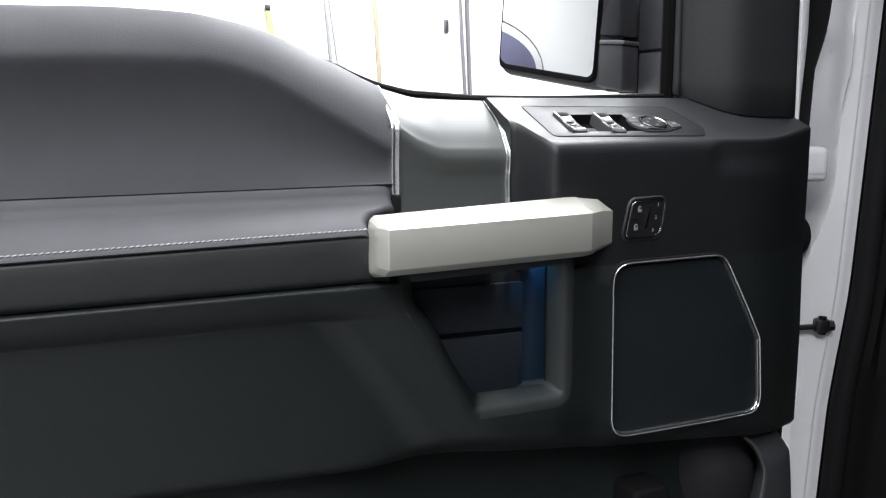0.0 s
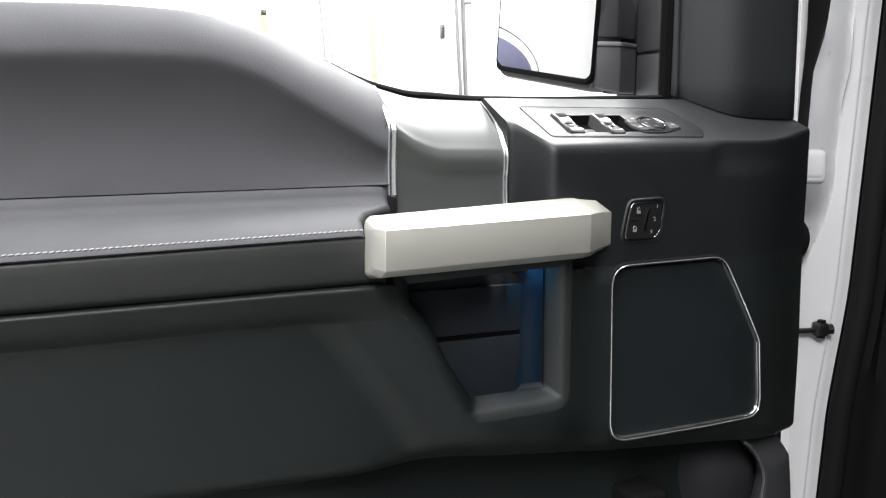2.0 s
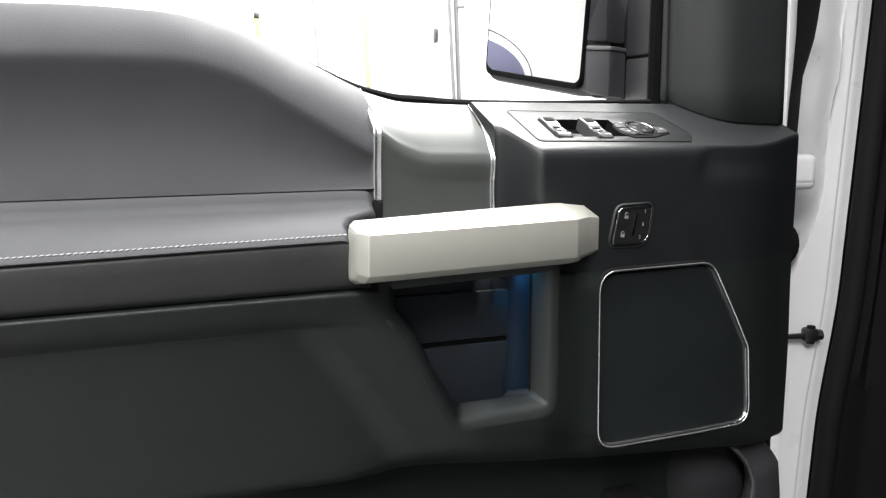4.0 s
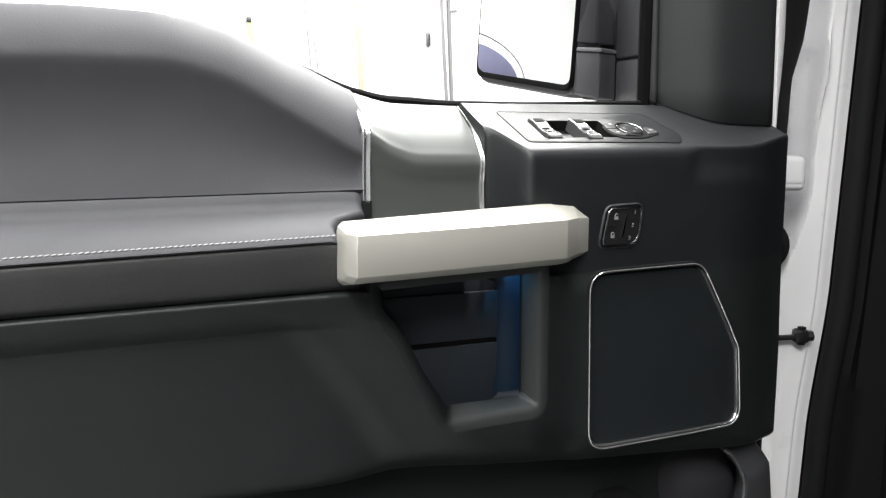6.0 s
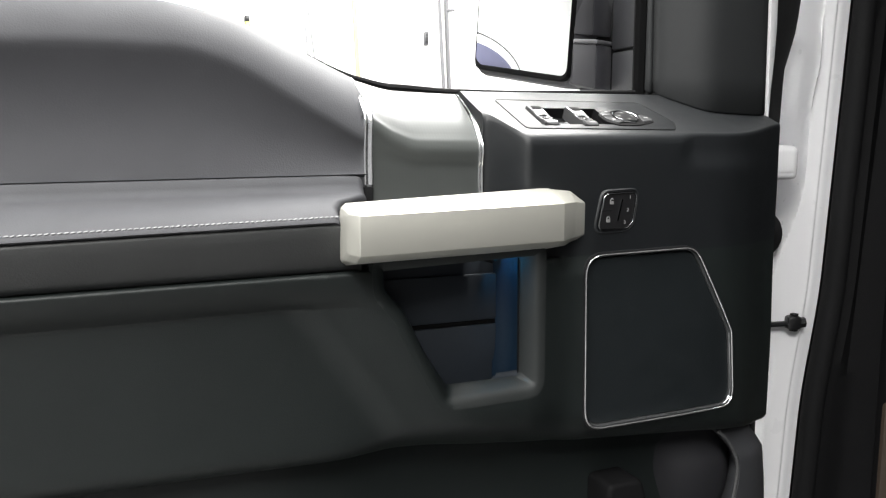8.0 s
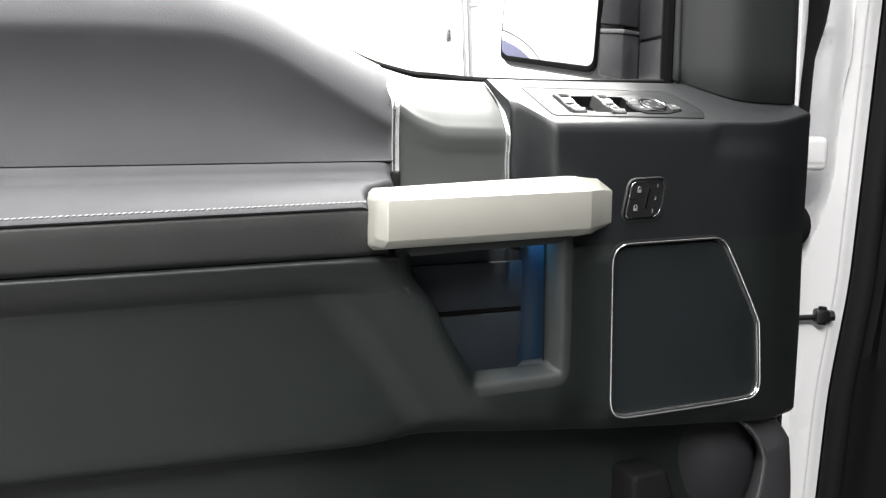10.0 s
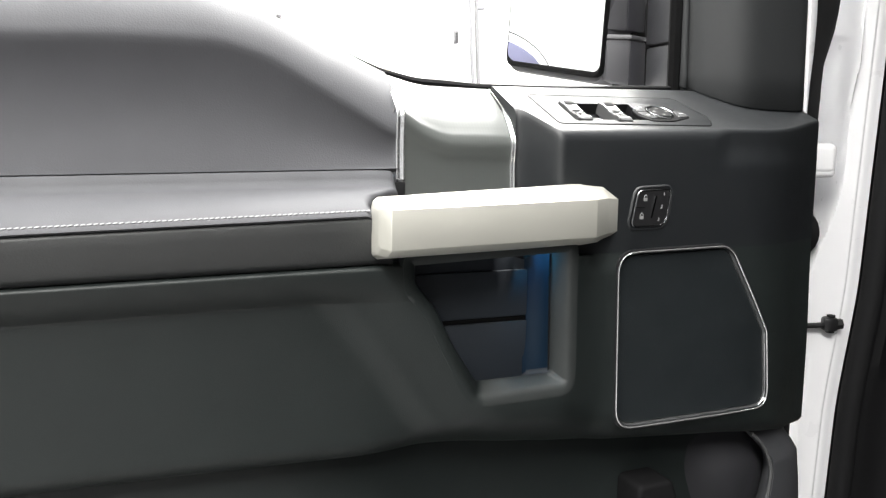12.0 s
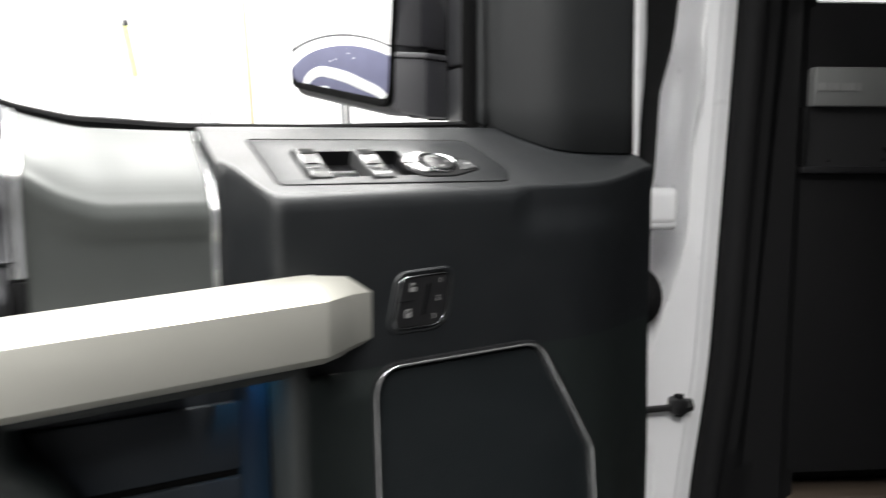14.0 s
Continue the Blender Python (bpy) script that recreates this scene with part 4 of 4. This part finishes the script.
truck = thing("pickup_cab", "white pickup truck cab beside the open door", "truck", m=BODY)


def lean(z):
    return 0.042 * (z - 1.305)


def edge_u(z):
    """The pillar's edge beside the opening, which swings towards the door low down."""
    return 0.035 + lean(z) - 0.0115 * S(1.24, 1.02, z)


def recess_u(z):
    return ease([1.17, 1.20, 1.241, 1.281, 1.313, 1.367, 1.466, 1.576, 2.0], [-0.14, -0.06, -0.040, -0.028, -0.016, -0.005, -0.003, 0.006, 0.02], z)


def rib_u(z):
    return ease([1.436, 1.442, 1.456, 1.486, 1.525, 1.561, 1.66], [-0.030, -0.0156, -0.0075, -0.0037, 0.0018, 0.0028, 0.004], z)


rows = []
for z in span(0.35, 1.95, 220):
    row = []
    wide = lerp(0.008, 0.020, S(1.44, 1.56, z))
    for s in span(-0.12, 0.034, 110):
        u = s + edge_u(z) - 0.035
        v = u - recess_u(z)
        d = 0.100 * S(0.002, -wide, v) * (1 - 0.55 * S(-wide, -0.070, v)) * S(1.19, 1.26, z)
        d -= 0.014 * math.exp(-((u - rib_u(z)) / 0.0036) ** 2) * S(1.438, 1.450, z) * S(1.60, 1.56, z)
        d -= 0.007 * math.exp(-((u + 0.0190 - 0.08 * (z - 1.525)) / 0.0030) ** 2) * S(1.497, 1.512, z) * S(1.556, 1.540, z)
        low = S(1.125, 1.085, z)
        d += 0.05 * S(-0.012, -0.030, u + 0.0265 + 0.006 * S(1.07, 1.02, z) - 0.006) * low
        d += 0.0025 * S(0.012, 0.016, s) + 0.006 * S(0.016, 0.036, s)
        row.append((u, d, z))
    row += [(edge_u(z), 0.010, z), (edge_u(z) + 0.001, 0.03, z)]
    rows.append(row)
part("hinge_pillar", facing(loft(rows), (0, -1, 0)), WHITE_PAINT, truck, "white painted hinge pillar with a pressed recess", sharp=50)
for bz in (1.569, 1.587):
    part("bolt", tube([(-0.0200, 0.060, bz), (-0.0200, 0.024, bz)], 0.0045, 10), WHITE_PAINT, truck)
part("fender_side", box(-0.16, -0.10, 0.06, 1.3, 0.5, 1.45, 0.02), WHITE_PAINT, truck)
# Unseen block added to keep outside light off the pillar recess.
part("cowl_light_block", box(-0.165, -0.10, 0.06, 0.33, 1.449, 1.63, 0.015), WHITE_PAINT, truck)
part("opening_seal", tube([(edge_u(z) + 0.014, -0.002, z) for z in span(0.4, 1.95, 200)], 0.015, 10, up=(0, 1, 0)), RUBBER, truck, "black rubber opening seal")
rows = []
for z in span(0.35, 1.95, 160):
    l = lean(z)
    rows.append([(edge_u(z) + 0.0015, 0.024, z), (edge_u(z) + 0.011, 0.012, z), (edge_u(z) + 0.024, -0.004, z), (edge_u(z) + 0.041, -0.006, z), (0.086 + l * 1.3, 0.004, z), (0.10 + l * 1.3, 0.002, z), (0.118, 0.000, z), (0.124, 0.010, z), (0.14, 0.012, z)])
part("pillar_trim", facing(loft(rows), (0, -1, 0)), DASH, truck, "black plastic inner pillar trim", sharp=40)
dash = part("dash_side", box(0.122, 0.62, 0.010, 0.30, 1.070, 1.62, 0.012), DASH, truck, "black dashboard end")
part("vent_trim", box(0.1335, 0.245, -0.004, 0.02, 1.502, 1.545, 0.003), GREY_TRIM, dash, "grey satin vent trim")
for i, (a, b) in enumerate(((0.137, 0.146), (0.149, 0.152), (0.155, 0.161), (0.165, 0.167), (0.170, 0.179), (0.183, 0.187))):
    part("vent_mark", box(a, b, -0.0052, -0.0038, 1.519, 1.5275), MARK, dash)
part("vent_frame", box(0.126, 0.250, 0.000, 0.018, 1.428, 1.436, 0.002), SMOOTH_BLACK, dash)
part("vent_side", box(0.126, 0.1305, 0.000, 0.018, 1.436, 1.502, 0.002), DASH, dash)
part("vent_hollow", box(0.1305, 0.245, 0.006, 0.0098, 1.436, 1.502), PIANO, dash)
part("knee_panel", box(0.122, 0.62, 0.06, 0.30, 0.60, 1.068, 0.01), DASH, truck)
part("sill_trim", box(0.132, 0.40, 0.004, 0.058, 0.60, 1.046, 0.006), TAN, truck, "tan lower trim panel")
# Unseen roof; its edge is carried outwards to shade the pillar recess.
part("cab_roof", box(-0.08, 1.9, -1.9, 0.4, 1.96, 2.02, 0.02), WHITE_PAINT, truck, "unseen white cab roof, carried out to shade the pillar")
part("cab_headliner", box(0.04, 1.88, -1.88, 0.38, 1.935, 1.955), HEADLINER, truck)
# Unseen black cab walls, which also keep reflections on the door dark.
part("cab_far_side", box(1.82, 1.9, -1.9, 1.3, 0.45, 1.93, 0.02), DASH, truck)
part("cab_rear", box(0.02, 1.9, -1.98, -1.9, 0.45, 1.95, 0.02), DASH, truck)
part("cab_floor", box(0.02, 1.9, -1.9, 0.30, 0.45, 0.52, 0.01), DASH, truck)
part("running_gear", box(0.30, 1.7, -1.7, 1.1, 0.0, 0.449, 0.02), RUBBER, truck)
part("firewall", box(0.13, 1.9, 0.30, 0.36, 0.45, 1.62, 0.01), DASH, truck)

# hinge, check strap and grommet
hinge = thing("door_hinge", "white painted door hinge on the pillar", "hinge", m=BODY)
part("leaf", box(-0.070, -0.0225, -0.026, 0.060, 1.3715, 1.4135, 0.0100, 5), WHITE_PAINT, hinge)
part("knuckle", box(-0.070, -0.0226, -0.024, 0.060, 1.3670, 1.3850, 0.0080, 4), WHITE_PAINT, hinge)
part("mounting_plate", box(-0.085, -0.034, 0.02, 0.064, 1.352, 1.430, 0.006, 2), WHITE_PAINT, hinge)
strap = thing("check_strap", "black steel door check strap with a bolt", "door check", m=BODY)
part("bar", tube([(-0.11, -0.012, 1.160), (-0.03, -0.010, 1.1645), (-0.014, -0.008, 1.165)], 0.0048, 8, squash=0.8), SMOOTH_BLACK, strap)
bm = box(-0.021, -0.001, -0.016, 0.002, 1.1565, 1.1765, 0.005, 2)
part("clevis", bm, SMOOTH_BLACK, strap)
part("bolt", tube([(-0.003, -0.007, 1.166), (0.0055, -0.007, 1.167)], 0.0075, 6), SMOOTH_BLACK, strap)
part("washer", tube([(-0.010, -0.008, 1.1545), (-0.010, -0.008, 1.1790)], 0.0055, 10), RUBBER, strap)
grommet = thing("wiring_grommet", "black rubber wiring boot between door and pillar", "rubber boot", m=BODY)
part("boot", tube(curve3([(-0.09, 0.0, 1.293), (-0.070, 0.002, 1.292), (-0.060, 0.008, 1.290), (-0.054, 0.03, 1.288)], 22), lambda k: 0.029 + 0.003 * math.sin(k * 30), 26, squash=1.1), RUBBER, grommet)

# ---- wall sign seen in the mirror ----
sign = thing("wall_sign", "blue oval emblem sign with white border on the wall", "sign")
SX, SZ, SA, SB = -4.02, 2.225, 1.00, 0.57


def oval(a, b, y0, y1, n=64):
    ring = [Vector((a * math.cos(t), b * math.sin(t))) for t in [2 * math.pi * i / n for i in range(n)]]
    return plate(ring, [(0, y0), (0, y1 - 0.002), (0.003, y1)], lambda u, v, h: (SX + u, WALL_Y - h, SZ + v))


part("rim", oval(SA, SB, 0.0, 0.02), SIGN_RIM, sign, "thin dark rim")
part("border", oval(SA - 0.022, SB - 0.022, 0.0, 0.026), SIGN_WHITE, sign, "white border")
part("field", oval(SA - 0.13, SB - 0.12, 0.0, 0.032), SIGN_BLUE, sign, "blue oval field")
dots = random.Random(4)
for _ in range(8):
    a, r = dots.uniform(0, 2 * math.pi), dots.uniform(0.55, 0.95) ** 0.5
    du, dv, dr = (SA - 0.16) * r * math.cos(a), (SB - 0.15) * r * math.sin(a), dots.uniform(0.007, 0.012)
    ring = [Vector((du + dr * math.cos(t), dv + dr * math.sin(t))) for t in [math.pi * i / 5 for i in range(10)]]
    part("spot", plate(ring, [(0, 0.030), (0, 0.0335)], lambda u, v, h: (SX + u, WALL_Y - h, SZ + v)), SIGN_WHITE, sign, "small pale spot")
path = [(SX + a, WALL_Y - 0.034, SZ + b) for a, b in ((0.70, -0.10), (0.64, 0.06), (0.46, 0.15), (0.20, 0.12), (-0.06, 0.05), (-0.28, -0.02), (-0.40, -0.12), (-0.42, -0.25))]
part("swoosh", tube(curve3(path, 48), lambda k: 0.030 + 0.030 * math.sin(math.pi * k), 8, up=(0, 1, 0), squash=0.12), SIGN_WHITE, sign, "white curved stroke")
path = [(SX + a, WALL_Y - 0.034, SZ + b) for a, b in ((0.58, -0.13), (0.52, -0.04), (0.42, -0.03), (0.36, -0.10), (0.43, -0.16))]
part("curl", tube(curve3(path, 24), 0.035, 8, up=(0, 1, 0), squash=0.12), SIGN_WHITE, sign, "white curl")
